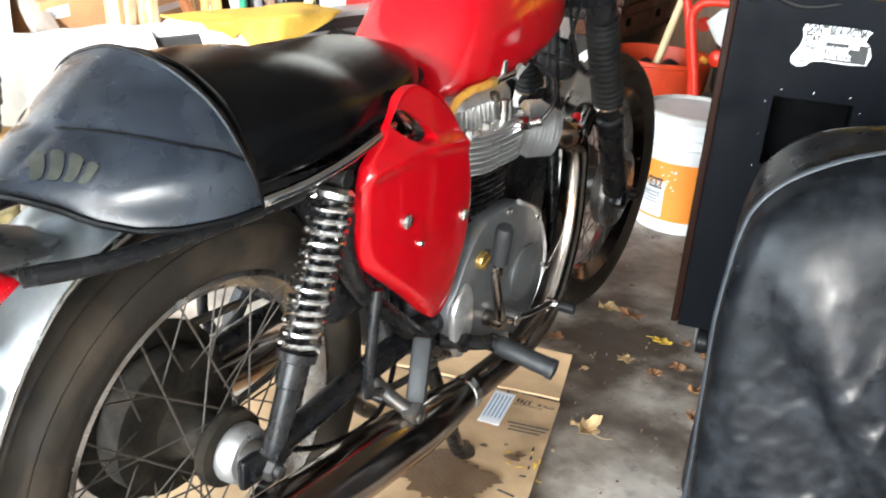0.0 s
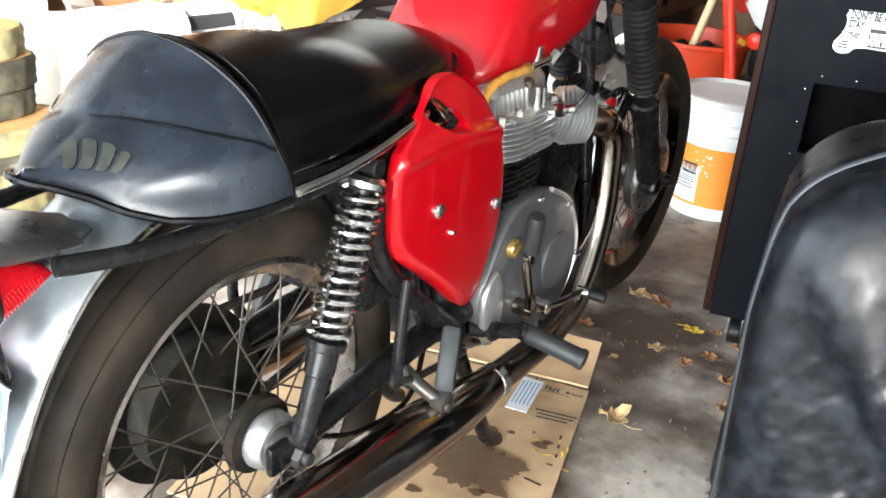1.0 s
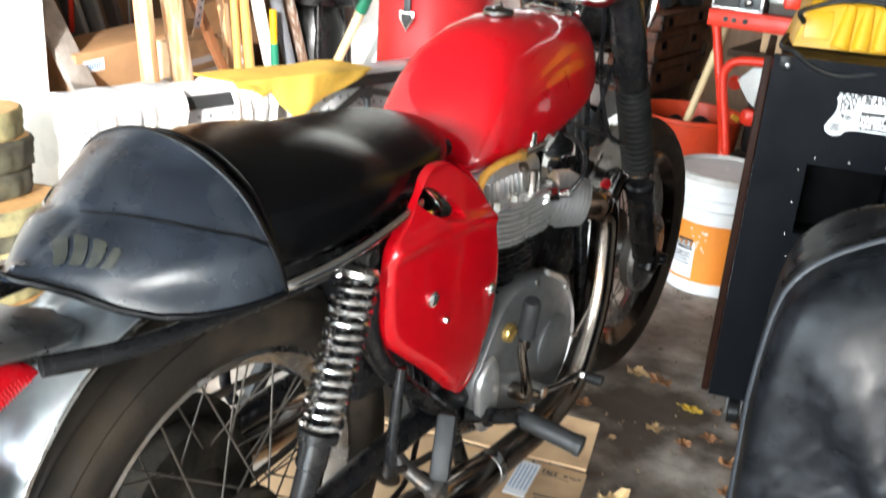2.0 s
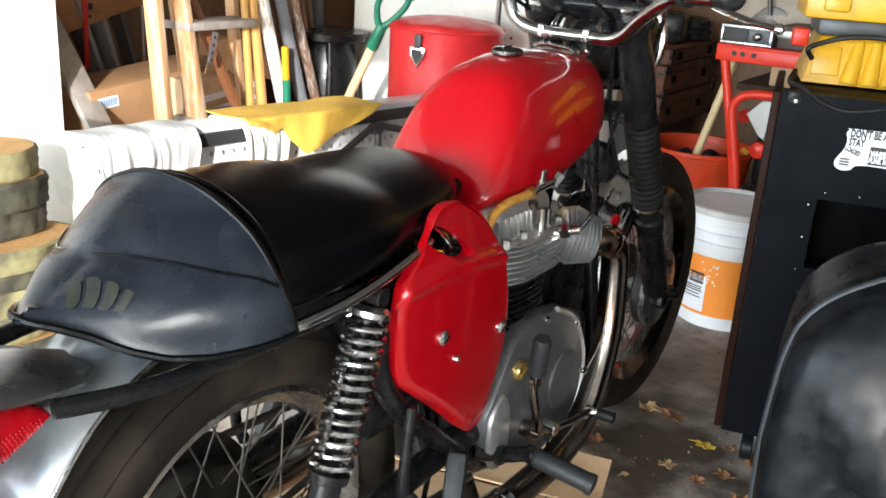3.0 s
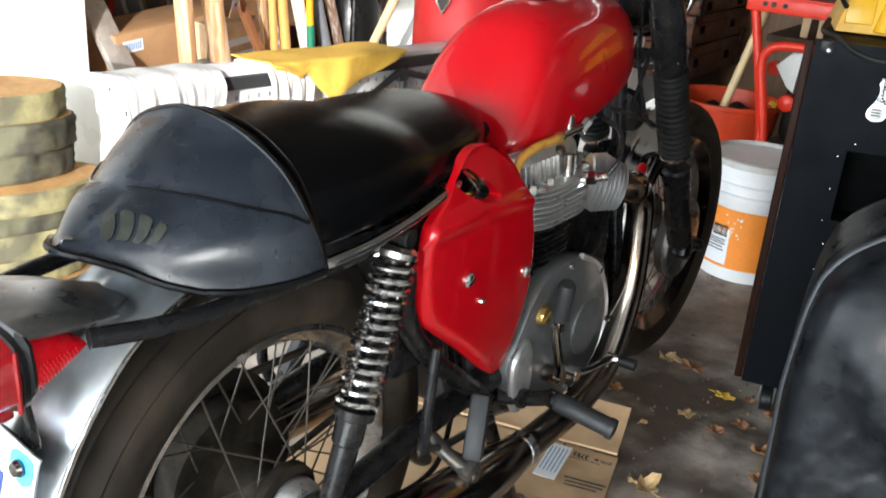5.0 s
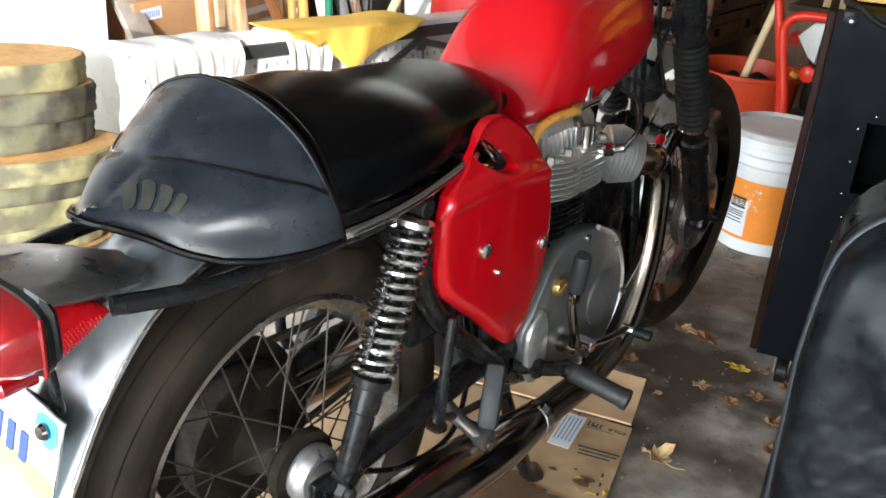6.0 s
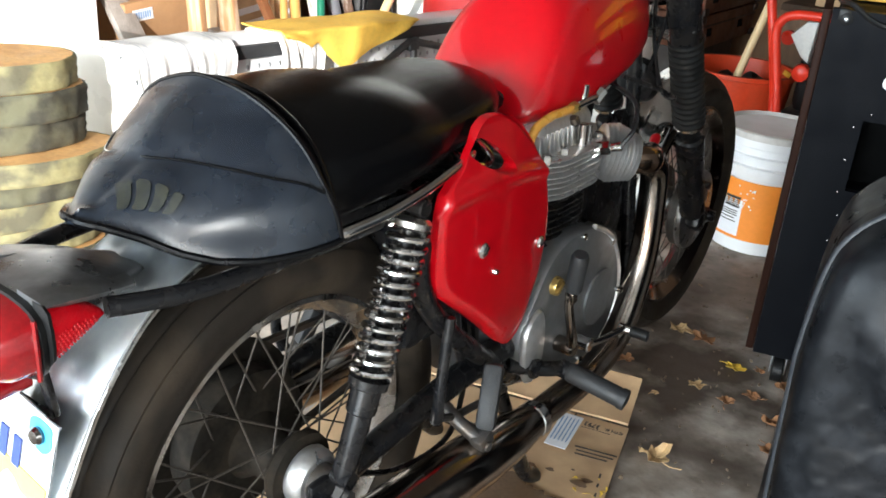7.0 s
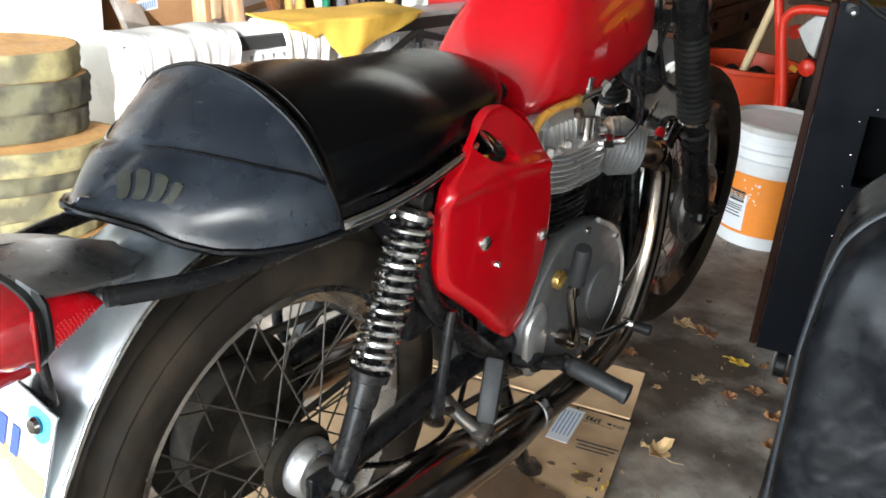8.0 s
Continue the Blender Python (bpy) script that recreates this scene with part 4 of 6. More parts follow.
for s in (1, -1):
    peg = part("footrest", join(tube([(s * .12, .42, .330), (s * .16, .47, .318), (s * .175, .505, .310)], .013, 12), cyl((s * .17, .508, .309), (s * .19, .51, .306), .016, 14), lathe([(.017, 0), (.018, .004), (.018, .010), (.012, .012)], (s * .15, .45, .325), (s, 0, 0), 6)), BLACK_PAINT, bike, "black footrest hanger")
    d = Vector((s * .100, .012, -.018))
    prof = [(.012, 0), (.0155, .004)] + [(.0172 if i % 2 else .0168, .007 + .0045 * i) for i in range(21)] + [(.019, .102), (.018, .110), (.009, .112)]
    part("peg_rubber", lathe(prof, (s * .185, .508, .308), d, 20), GREY_RUBBER, peg, "ribbed rubber peg")
    pf = part("passenger_footrest", join(tube([(s * .115, .235, .350), (s * .15, .235, .330), (s * .186, .240, .312)], .011, 12), box((s * .188, .245, .310), (.024, .034, .030), (25, 0, 0), bevel=.006), cyl((s * .176, .243, .305), (s * .204, .243, .305), .008, 10)), DARK_METAL, bike, "bare metal passenger peg bracket")
    part("peg_rubber", turned(box((0, 0, .055), (.030, .026, .100), bevel=.008), Matrix.Translation((s * .188, .250, .318)) @ Vector((s * -.02, .045, .105)).to_track_quat("Z", "Y").to_matrix().to_4x4()), GREY_RUBBER, pf, "folded grey rubber peg")
    part("stay_rod", tube([(s * .155, .185, .525), (s * .158, .172, .450), (s * .158, .168, .395), (s * .150, .178, .360)], [.008, .008, .009, .010], 10), BLACK_PAINT, bike)
part("brake_rod", tube([(.152, .176, .366), (.14, .25, .33), (.13, .40, .30)], .006, 8), DARK_METAL, bike)
stand = part("centre_stand", join(tube([(.10, .44, .26), (.125, .47, .15), (.115, .53, .055), (.115, .575, .014)], [.013, .013, .015, .017], 12), tube([(-.10, .44, .26), (-.125, .47, .15), (-.115, .53, .055), (-.115, .575, .014)], [.013, .013, .015, .017], 12), cyl((-.12, .48, .13), (.12, .48, .13), .011, 12)), BLACK_PAINT, bike, "black centre stand")
for y0, z0 in ((.305, .44), (.335, .42), (.36, .40)):
    part("breather_hose", tube([(.07, y0, z0 + .12), (.095, y0 - .01, z0), (.098, y0 + .01, z0 - .07), (.07, y0 + .06, z0 - .09)], .0075, 8), BLACK_PAINT, bike)

# front fork
DIR = Vector((0, .475, -.880)).normalized()
for s in (1, -1):
    P = Vector((s * .095, 1.024, .785))

    def along(z, x=s * .095):
        k = (z - .785) / DIR.z
        return Vector((x, 1.024 + DIR.y * k, z))
    leg = part("fork_leg", join(lathe([(.022, 0), (.029, .006), (.0300, .20), (.0315, .205), (.0315, .235), (.026, .24)], along(.355), along(.60) - along(.355), 24), box((s * .095, 1.292, .335), (.036, .055, .06), (-28, 0, 0), bevel=.012), cyl((s * .075, 1.352, .325), (s * .118, 1.352, .325), .014, 14), box((s * .095, 1.325, .328), (.026, .07, .034), bevel=.008)), BLACK_PAINT, bike, "black fork slider")
    part("dust_cap", lathe([(.030, 0), (.033, .003), (.033, .016), (.028, .018)], along(.594), -DIR, 28), DULL_CHROME, leg)
    g = []
    n = 15
    for i in range(n):
        h = .215 * i / n
        g += [(.029 if i else .028, h), (.0345, h + .0045), (.0345, h + .0085), (.029, h + .0125)]
    part("gaiter", lathe(g + [(.028, .218)], along(.600), -DIR, 28), RUBBER, leg, "ribbed black rubber fork gaiter")
    part("fork_shroud", lathe([(.030, 0), (.033, .004), (.034, .12), (.031, .20), (.030, .245)], along(.786), -DIR, 24), BLACK_PAINT, leg)
    part("fork_nut", lathe([(.020, 0), (.020, .018), (.014, .022)], along(1.0), -DIR, 6), CHROME, leg)
part("steering_yoke", box((0, .922, 1.000), (.25, .075, .018), (-28, 0, 0), bevel=.006), BLACK_PAINT, bike)
part("steering_yoke", box((0, 1.022, .800), (.25, .075, .026), (-28, 0, 0), bevel=.008), BLACK_PAINT, bike)
part("chain_guard", join(tube([(-.125, .46, .45), (-.125, .2, .47), (-.125, -.02, .46), (-.125, -.14, .40)], .022, 8, 4, flat=.5)), BLACK_PAINT, bike)
part("chain", join(tube([(-.098, .50, .40), (-.098, .0, .435)], .007, 6, 1), tube([(-.098, .50, .30), (-.098, .0, .225)], .007, 6, 1)), DARK_METAL, bike, "oily drive chain")
bars = part("handlebar", tube([(-.368, .603, 1.078), (-.30, .665, 1.076), (-.22, .745, 1.074), (-.155, .795, 1.055), (-.120, .822, 1.015), (-.104, .832, .980), (-.06, .835, .962), (.05, .835, .960), (.110, .826, .966), (.165, .796, 1.010), (.235, .738, 1.048), (.30, .665, 1.056), (.368, .603, 1.061)], .0122, 14, 6), BAR_CHROME, bike, "tarnished chrome handlebar")
for s in (1, -1):
    part("bar_clamp", join(span((s * .045 - .007, .823, .949), (s * .045 + .007, .848, .974), .005), cyl((s * .045, .835, .93), (s * .045, .90, .985), .008, 12)), DULL_CHROME, bars)
    a, b = Vector((s * .255, .722, 1.056)), Vector((s * .375, .596, 1.064))
    part("grip", lathe([(.013, 0), (.021, .003), (.021, .014), (.0165, .018), (.0165, .145), (.0185, .150), (.0185, .165), (.012, .172)], a, b - a, 20), RUBBER, bars, "black rubber grip")
    part("lever_clamp", join(cyl(a + Vector((-s * .030, .033, .0)), a + Vector((-s * .008, .010, 0)), .019, 16), box(a + Vector((-s * .005, .045, -.004)), (.022, .04, .018), (0, 0, s * 45), bevel=.004)), CHROME, bars)
    part("lever", join(tube([a + Vector((-s * .005, .055, -.006)), a + Vector((s * .06, .025, -.022)), a + Vector((s * .12, -.025, -.030)), a + Vector((s * .165, -.062, -.032))], [.006, .0065, .0055, .005], 10, flat=.6), lathe([(.002, -.008), (.007, -.005), (.008, 0), (.007, .005), (.002, .008)], a + Vector((s * .168, -.065, -.032)), (1, 0, 0), 12)), CHROME, bars, "polished lever")
for x, y, z, r in ((-.060, .900, 1.048, .044), (.045, .922, 1.056, .044)):
    dial = part("instrument", lathe([(r * .7, 0), (r * .95, .012), (r, .02), (r, .062), (r * .94, .066), (r * .90, .063)], (x, y + .03, z - .045), Vector((0, -.45, .9)), 28), BLACK_PAINT, bike, "black instrument cup")
    part("bezel", lathe([(r * .98, .058), (r * 1.04, .060), (r * 1.04, .070), (r * .92, .072), (r * .90, .068)], (x, y + .03, z - .045), Vector((0, -.45, .9)), 28, closed=True), CHROME, dial)
lamp = part("headlamp", lathe([(.010, -.125), (.050, -.115), (.083, -.08), (.100, -.03), (.102, .0), (.098, .012)], (-.012, 1.090, .940), (0, 1, -.05), 36), BLACK_PAINT, bike, "black headlamp shell")
part("lamp_rim", lathe([(.101, -.012), (.109, -.008), (.109, .012), (.100, .026), (.090, .028), (.088, .02)], (-.012, 1.090, .940), (0, 1, -.05), 36), CHROME, lamp, "chrome headlamp rim")
part("lamp_glass", lathe([(.088, .018), (.05, .034), (.01, .038)], (-.012, 1.090, .940), (0, 1, -.05), 30), SILVER, lamp)
for x0, dy in ((.06, 0), (-.05, .02), (.02, .03)):
    part("control_cable", tube([(x0 * 3, .79, 1.035), (x0 * 2.2, .90 + dy, .98), (x0 * 1.2, .985 + dy, .86), (x0 * .9, .96, .72)], .004, 8), BLACK_PAINT, bike)
part("brake_cable", tube([(.20, .79, 1.03), (.13, .97, .98), (.075, 1.02, .80), (.06, 1.13, .60), (.085, 1.25, .50), (.092, 1.30, .42)], .0042, 8), BLACK_PAINT, bike)
part("cable_adjuster", join(cyl((.090, 1.28, .43), (.092, 1.31, .385), .007, 10), cyl((.085, 1.25, .49), (.088, 1.262, .46), .009, 8)), CHROME, bike)
part("horn", lathe([(.04, -.02), (.045, 0), (.035, .012), (.01, .015)], (.03, .985, .70), (0, 1, 0), 24), BLACK_PAINT, bike)
part("fork_reflector", lathe([(.014, 0), (.015, .005), (.011, .008), (.003, .009)], (.050, 1.06, .565), (.95, -.3, 0), 20), RED, bike, "round red reflector")

# ---- things beside the motorcycle ----
def bucket():
    base = Vector((.02, 2.10, 0))
    b = thing("bucket", base, "tall white plastic bucket with an orange label and dusty lid", "bucket")
    H, r0, r1 = .375, .136, .152
    prof = [(r0 - .01, 0), (r0, .004), (r0 + .008, .20), (r1 - .008, .268), (r1 + .004, .271), (r1 + .004, .278), (r1 - .006, .282), (r1 - .006, .300), (r1 + .004, .303), (r1 + .004, .311), (r1 - .005, .315), (r1 - .004, .336), (r1 + .003, .339), (r1 + .003, H), (r1 - .004, H)]
    part("body", lathe(prof, base, (0, 0, 1), 56), WHITE_PLASTIC, b)
    lid = part("lid", lathe([(r1 + .002, H - .014), (r1 + .010, H - .012), (r1 + .010, H + .006), (r1, H + .010), (r1 - .008, H + .004), (r1 - .014, H - .006), (.03, H - .006), (.002, H - .005)], base, (0, 0, 1), 56), LID_PLASTIC, b, "dusty grey-white lid")
    part("lid_tab", box(base + Vector((.01, -.02, H - .003)), (.035, .012, .006)), WHITE_PLASTIC, lid)

    def patch(name, a0, a1, z0, z1, m, off, parent, n=14):
        rows = []
        for z in (z0, z1):
            r = r0 + .008 * min(1, z / .2) + (.004 if z > .2 else 0) * 1 + off
            rows.append([base + Vector((r * math.cos(radians(a0 + (a1 - a0) * k / n)), r * math.sin(radians(a0 + (a1 - a0) * k / n)), z)) for k in range(n + 1)])
        return part(name, thick(sheet(rows), .0008), m, parent)
    lab = patch("label", -150, -50, .045, .235, ORANGE_LABEL, .0025, b)
    info = patch("label_panel", -140, -95, .055, .185, PAPER, .0040, lab)
    for z, h, a0, a1 in ((.172, .008, -118, -98), (.145, .007, -118, -98), (.166, .003, -138, -98), (.160, .003, -138, -98), (.154, .003, -138, -99), (.132, .003, -138, -99), (.125, .003, -138, -100), (.118, .003, -138, -99), (.108, .003, -138, -102), (.098, .003, -138, -100)):
        patch("print_bar", a0, a1, z, z + h, INK, .0052, info, 6)
    rng = random.Random(4)
    for i in range(22):
        a, z = rng.uniform(-108, -82), rng.uniform(.14, .22)
        patch("print_dot", a, a + 1.6, z, z + .0045, WHITE_INK, .0045, lab, 2)
    part("handle", tube([base + Vector((.158 * math.cos(radians(a)), .158 * math.sin(radians(a)), .290 - .10 * math.sin(radians(a + 60) * .8) ** 2)) * 1 for a in range(-30, 140, 20)], .0028, 8), DARK_METAL, b, "thin wire handle")
    part("handle_boss", box(base + Vector((.150 * math.cos(radians(-38)), .150 * math.sin(radians(-38)), .280)), (.03, .03, .05), (0, 0, -38), bevel=.006), WHITE_PLASTIC, b)


bucket()

# loudspeaker cabinet, turned towards the bike
CX, CY = .318, 1.225
CA = 13.5
CM = pose(CX, CY, .085, 0, 0, CA)


def cabinet():
    c = thing("speaker_cabinet", (CX, CY, 0), "tall black vinyl loudspeaker cabinet on castors with a sticker", "speaker cabinet")
    W, D, H = .46, .38, .776
    hx, hz = (.092, .25), (.415, .565)
    def plate_with_hole():
        bm = bmesh.new()
        xs, zs = (-.012, hx[0], hx[1], W), (0, hz[0], hz[1], H)
        for yy in (0, .02):
            vs = [[bm.verts.new((x, yy, z)) for x in xs] for z in zs]
            for a in range(3):
                for b in range(3):
                    if (a, b) != (1, 1):
                        bm.faces.new((vs[a][b], vs[a][b + 1], vs[a + 1][b + 1], vs[a + 1][b]))
        for x0, z0, x1, z1 in ((-.012, 0, W, 0), (W, 0, W, H), (W, H, -.012, H), (-.012, H, -.012, 0), (hx[0], hz[0], hx[1], hz[0]), (hx[1], hz[0], hx[1], hz[1]), (hx[1], hz[1], hx[0], hz[1]), (hx[0], hz[1], hx[0], hz[0])):
            bm.faces.new([bm.verts.new(p) for p in ((x0, 0, z0), (x1, 0, z1), (x1, .02, z1), (x0, .02, z0))])
        bmesh.ops.remove_doubles(bm, verts=bm.verts, dist=1e-5)
        bmesh.ops.dissolve_limit(bm, angle_limit=.01, verts=bm.verts, edges=bm.edges)
        return bm
    part("side_panel", turned(plate_with_hole(), CM), CAB_BLACK, c)
    for lo, hi in (((.002, .02, 0), (.02, D, H)), ((W - .02, .02, 0), (W, D, H)), ((.02, D - .02, 0), (W - .02, D, H)), ((.02, .02, H - .02), (W - .02, D - .02, H - .001)), ((.02, .02, .001), (W - .02, D - .02, .02))):
        part("panel", turned(span(lo, hi, .003), CM), CAB_BLACK, c)
    # shade inside the recess is put into its back and wall colour
    rec = part("handle_recess", turned(span((hx[0], .085, hz[0]), (hx[1], .092, hz[1]), 0), CM), HOLLOW, c, "recessed carrying handle, blackened for the shade inside")
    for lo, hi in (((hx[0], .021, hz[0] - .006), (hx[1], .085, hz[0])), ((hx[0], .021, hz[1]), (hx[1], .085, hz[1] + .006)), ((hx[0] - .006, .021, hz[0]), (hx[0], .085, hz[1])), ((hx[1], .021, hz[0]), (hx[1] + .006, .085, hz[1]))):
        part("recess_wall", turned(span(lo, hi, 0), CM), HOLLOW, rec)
    for x, z in ((.078, .41), (.078, .55), (.105, .580), (.17, .580), (.24, .580), (.265, .55), (.265, .41), (.078, .48), (.09, .36), (.084, .30)):
        part("screw", turned(lathe([(.0027, 0), (.0022, -.0015), (.0008, -.002)], (x, 0, z), (0, 1, 0), 10), CM), DARK_CHROME, c)
    part("trim_strip", turned(span((-.030, .010, .0), (-.0125, D, H - .004), .004), CM), CAB_TRIM, c, "dark brown edge strip")
    for x, z in ((.014, H - .014),):
        part("corner_cap", turned(join(lathe([(.012, .004), (.012, -.003), (.008, -.005), (.003, -.006)], (x + .002, 0, z - .004), (0, 1, 0), 16), span((-.002, -.002, H - .024), (.024, .024, H + .002), .006)), CM), RUBBER, c, "black corner protector")
        part("corner_bolt", turned(lathe([(.005, -.004), (.004, -.007), (.001, -.008)], (x + .002, 0, z - .004), (0, 1, 0), 12), CM), GREY_STEEL, c)
    for x, y in ((.05, .05), (W - .06, .05), (.05, D - .06), (W - .06, D - .06)):
        w = part("castor", turned(join(span((x - .025, y - .025, -.012), (x + .025, y + .025, -.001), .002), box((x - .016, y, -.035), (.004, .03, .05)), box((x + .016, y, -.035), (.004, .03, .05))), CM), GREY_STEEL, c)
        part("castor_wheel", turned(cyl((x - .012, y, -.055), (x + .012, y, -.055), .030, 20), CM), RUBBER, w)
    SM = CM @ Matrix.Translation((.110, 0, .717)) @ Matrix.Diagonal((.70, 1, .70, 1)) @ Matrix.Translation((-.110, 0, -.678))
    st = part("sticker", turned(prism(smooth_outline([(.130, .655), (.126, .662), (.133, .675), (.140, .678), (.30, .678), (.305, .665), (.30, .645), (.315, .63), (.315, .58), (.20, .578), (.165, .572), (.155, .560), (.130, .556), (.112, .566), (.110, .585), (.125, .61), (.132, .635)], 2), "y", -.0014, -.0004, 0), SM), WHITE_INK, c, "white and black novelty sticker")

    def word(txt, x, z, size, m=INK, a=0):
        lettering(txt, size, SM @ pose(x, -.0022, z, 90, 0, 0) @ pose(0, 0, 0, 0, 0, a) @ Matrix.Diagonal((.74, 1.3, 1, 1)), m, "sticker_text", st)
    word("DON'T BE A VICTIM", .137, .649, .0245)
    word("STAY", .137, .624, .0240)
    word("LOADED", .128, .613, .0150, a=-20)
    part("sticker_panel", turned(span((.196, -.0022, .5815), (.312, -.0016, .634), 0), SM), INK, st)
    word("BEER", .258, .617, .018, WHITE_INK)
    word("WHISKEY", .199, .599, .0200, WHITE_INK)
    word("PUNK ROCK", .198, .583, .0170, WHITE_INK)
    part("sticker_seal", turned(lathe([(.019, -.0015), (.0195, -.0022), (.001, -.0024)], (.134, 0, .580), (0, 1, 0), 20), SM), SILVER, st)
    for z in (.572, .580, .588):
        part("print_bar", turned(span((.122, -.0032, z), (.147, -.0025, z + .004), 0), SM), INK, st)
    return c


cabinet()


def tool_case():
    top = .862
    t = thing("tool_case", (.60, 1.45, top), "yellow plastic tool case with black seams on the cabinet", "tool case")
    m = CM @ pose(.0, .16, .7775, 0, 0, 4)
    def slab(x0, x1, y0, y1, z):
        return [(x0, y0, z), (x1, y0, z), (x1, y1, z), (x0, y1, z)]
    body = loft([slab(.018, .318, -.020, .215, .002), slab(.020, .316, -.018, .213, .012), slab(.042, .300, .000, .204, .092), slab(.048, .296, .006, .198, .100)])
    bmesh.ops.bevel(body, geom=body.edges[:], offset=.003, segments=2, affect="EDGES", profile=.5)
    lower = part("lower_shell", turned(body, m), YELLOW_PLASTIC, t)
    for i in range(5):
        part("flute", turned(cyl((.112 + .040 * i, -.014, .004), (.124 + .034 * i, .006, .094), .021, 14, .012), m), YELLOW_PLASTIC, lower)
    part("end_panel", turned(box((.062, -.012, .050), (.055, .006, .060), (-13, 0, 0), bevel=.002), m), YELLOW_PLASTIC, lower)
    part("seam", turned(box((.16, .10, .119), (.25, .21, .036), bevel=.006), m), BAND, t)
    up = part("upper_shell", turned(join(box((.17, .09, .174), (.34, .26, .076), bevel=.009), box((.06, -.046, .168), (.05, .02, .03), bevel=.006), box((.24, -.046, .168), (.05, .02, .03), bevel=.006)), m), YELLOW_PLASTIC, t)
    part("red_latch", turned(box((.005, .03, .092), (.034, .05, .038), bevel=.006), m), RED_TUBE, up)
    single("power_cord", turned(tube([(.030, -.045, .055), (.018, -.060, .075), (.04, -.055, .088), (.09, -.055, .104), (.16, -.060, .108), (.20, -.07, .09), (.245, -.16, .035), (.20, -.166, -.005), (.12, -.168, -.028), (.06, -.167, -.020), (.01, -.164, .01), (-.01, -.12, .012), (.0, -.07, .03)], .0055, 8), m), RUBBER, "black power cord draped over the cabinet edge", "cord", base=(.5, 1.4, .862))


tool_case()


def draped_cover():
    """A coated cover hanging over a boxy object, with folds running down from its corners."""
    c, ang, hx, hy, H = (.782, .745), 12, .277, .128, .746
    m = pose(c[0], c[1], 0, 0, 0, ang)
    n = 320

    def ridge(d, w):
        return math.exp(-(d / w) ** 2)

    def skin(a, k, z):
        p = 11.0
        ca, sa = math.cos(a), math.sin(a)
        r = (abs(ca) ** p + abs(sa) ** p) ** (-1 / p)
        x, y = hx * r * ca * k, hy * r * sa * k
        drop = max(0, (H - .06 - z) / H)
        out = .005 * noise.noise((x * 5, y * 5, z * 4)) - .0035 * abs(noise.noise((x * 11 + 3, y * 11, z * 5 + x * 7))) * min(1, drop * 4 + .2) + .0010 * noise.noise((x * 30, y * 30, z * 55))
        if y < 0:
            # a taut fold runs down from the corner, a softer one hangs below it
            q = ((x + hx - .026) * .86 - (.60 - z) * .50) / .88
            reach = min(1, drop * 5)
            out += .030 * ridge(q - .062, .046) * reach - .010 * ridge(q - .16, .055) * reach - .008 * ridge(q + .000, .030) * reach
            out += .020 * ridge(q + .13, .060) * min(1, drop * 2.2) - .006 * ridge(q + .060, .030) * drop + .010 * ridge(q - .27, .06) * drop
            edge = min(1, max(0, (x + hx - .012) / .07))
            out *= edge * edge * (3 - 2 * edge)
            out += .004 * math.sin(x * 60 + z * 14 + 3 * noise.noise((x * 4, 0, z * 4))) * drop ** 1.5
            # sharp little creases, slanting the way the cover is pulled
            along, across = x * .5 + z * .86, x * .86 - z * .5
            crease = 1 - abs(noise.noise((across * 17 + 4, along * 4.5, 1.3))) * 2.6
            fine = 1 - abs(noise.noise((across * 34 - along * 12, along * 19, 7.1))) * 3.0
            out += (.0045 * max(0, crease) ** 2 + .0022 * max(0, fine) ** 2) * edge * min(1, drop * 5)
        else:
            out += .012 * math.sin(x * 25 + y * 30) * drop
        f = 1 + out / max(.12, math.hypot(x, y)) * (1 if k > .7 else .15)
        sag = .010 * noise.noise((x * 8, y * 8, 3.3)) * (1 if k < .95 else 0)
        tilt = (.070 * (x / hx) + .035 * (y / hy)) * max(0, z / H)
        flare = -.050 * drop * min(1, max(0, -y / hy)) if k > .7 else 0
        return m @ Vector((x * f, y * f + flare, max(.004, z + sag + tilt)))
    levels = [(.001, H), (.3, H), (.5, H - .002), (.62, H - .006), (.72, H - .013), (.80, H - .023), (.87, H - .037), (.92, H - .053), (.96, H - .075), (.985, H - .10), (1.005, H - .135), (1.02, H - .18), (1.03, H - .23), (1.035, H - .28)]
    levels += [(1.035 - .035 * t / 70, (H - .28) * (1 - t / 70)) for t in range(1, 71)]
    rows = [[skin(2 * math.pi * i / n, k, z) for i in range(n)] for k, z in levels]
    ob = single("draped_cover", loft(rows, cap=False), TARP, "black coated weather cover draped over a boxy shape", "cover", base=(c[0], c[1], 0), sharp=70)
    i0 = int(n * (.5 + .5 * math.atan2(hy, hx) / math.pi)) % n
    part("piping", tube([r[i0 - 5] + Vector((-.003, -.003, 0)) for r in rows[1:]], .0042, 8, 2, flat=.4), TARP_EDGE, ob, "stitched edge seam")
    return ob


draped_cover()

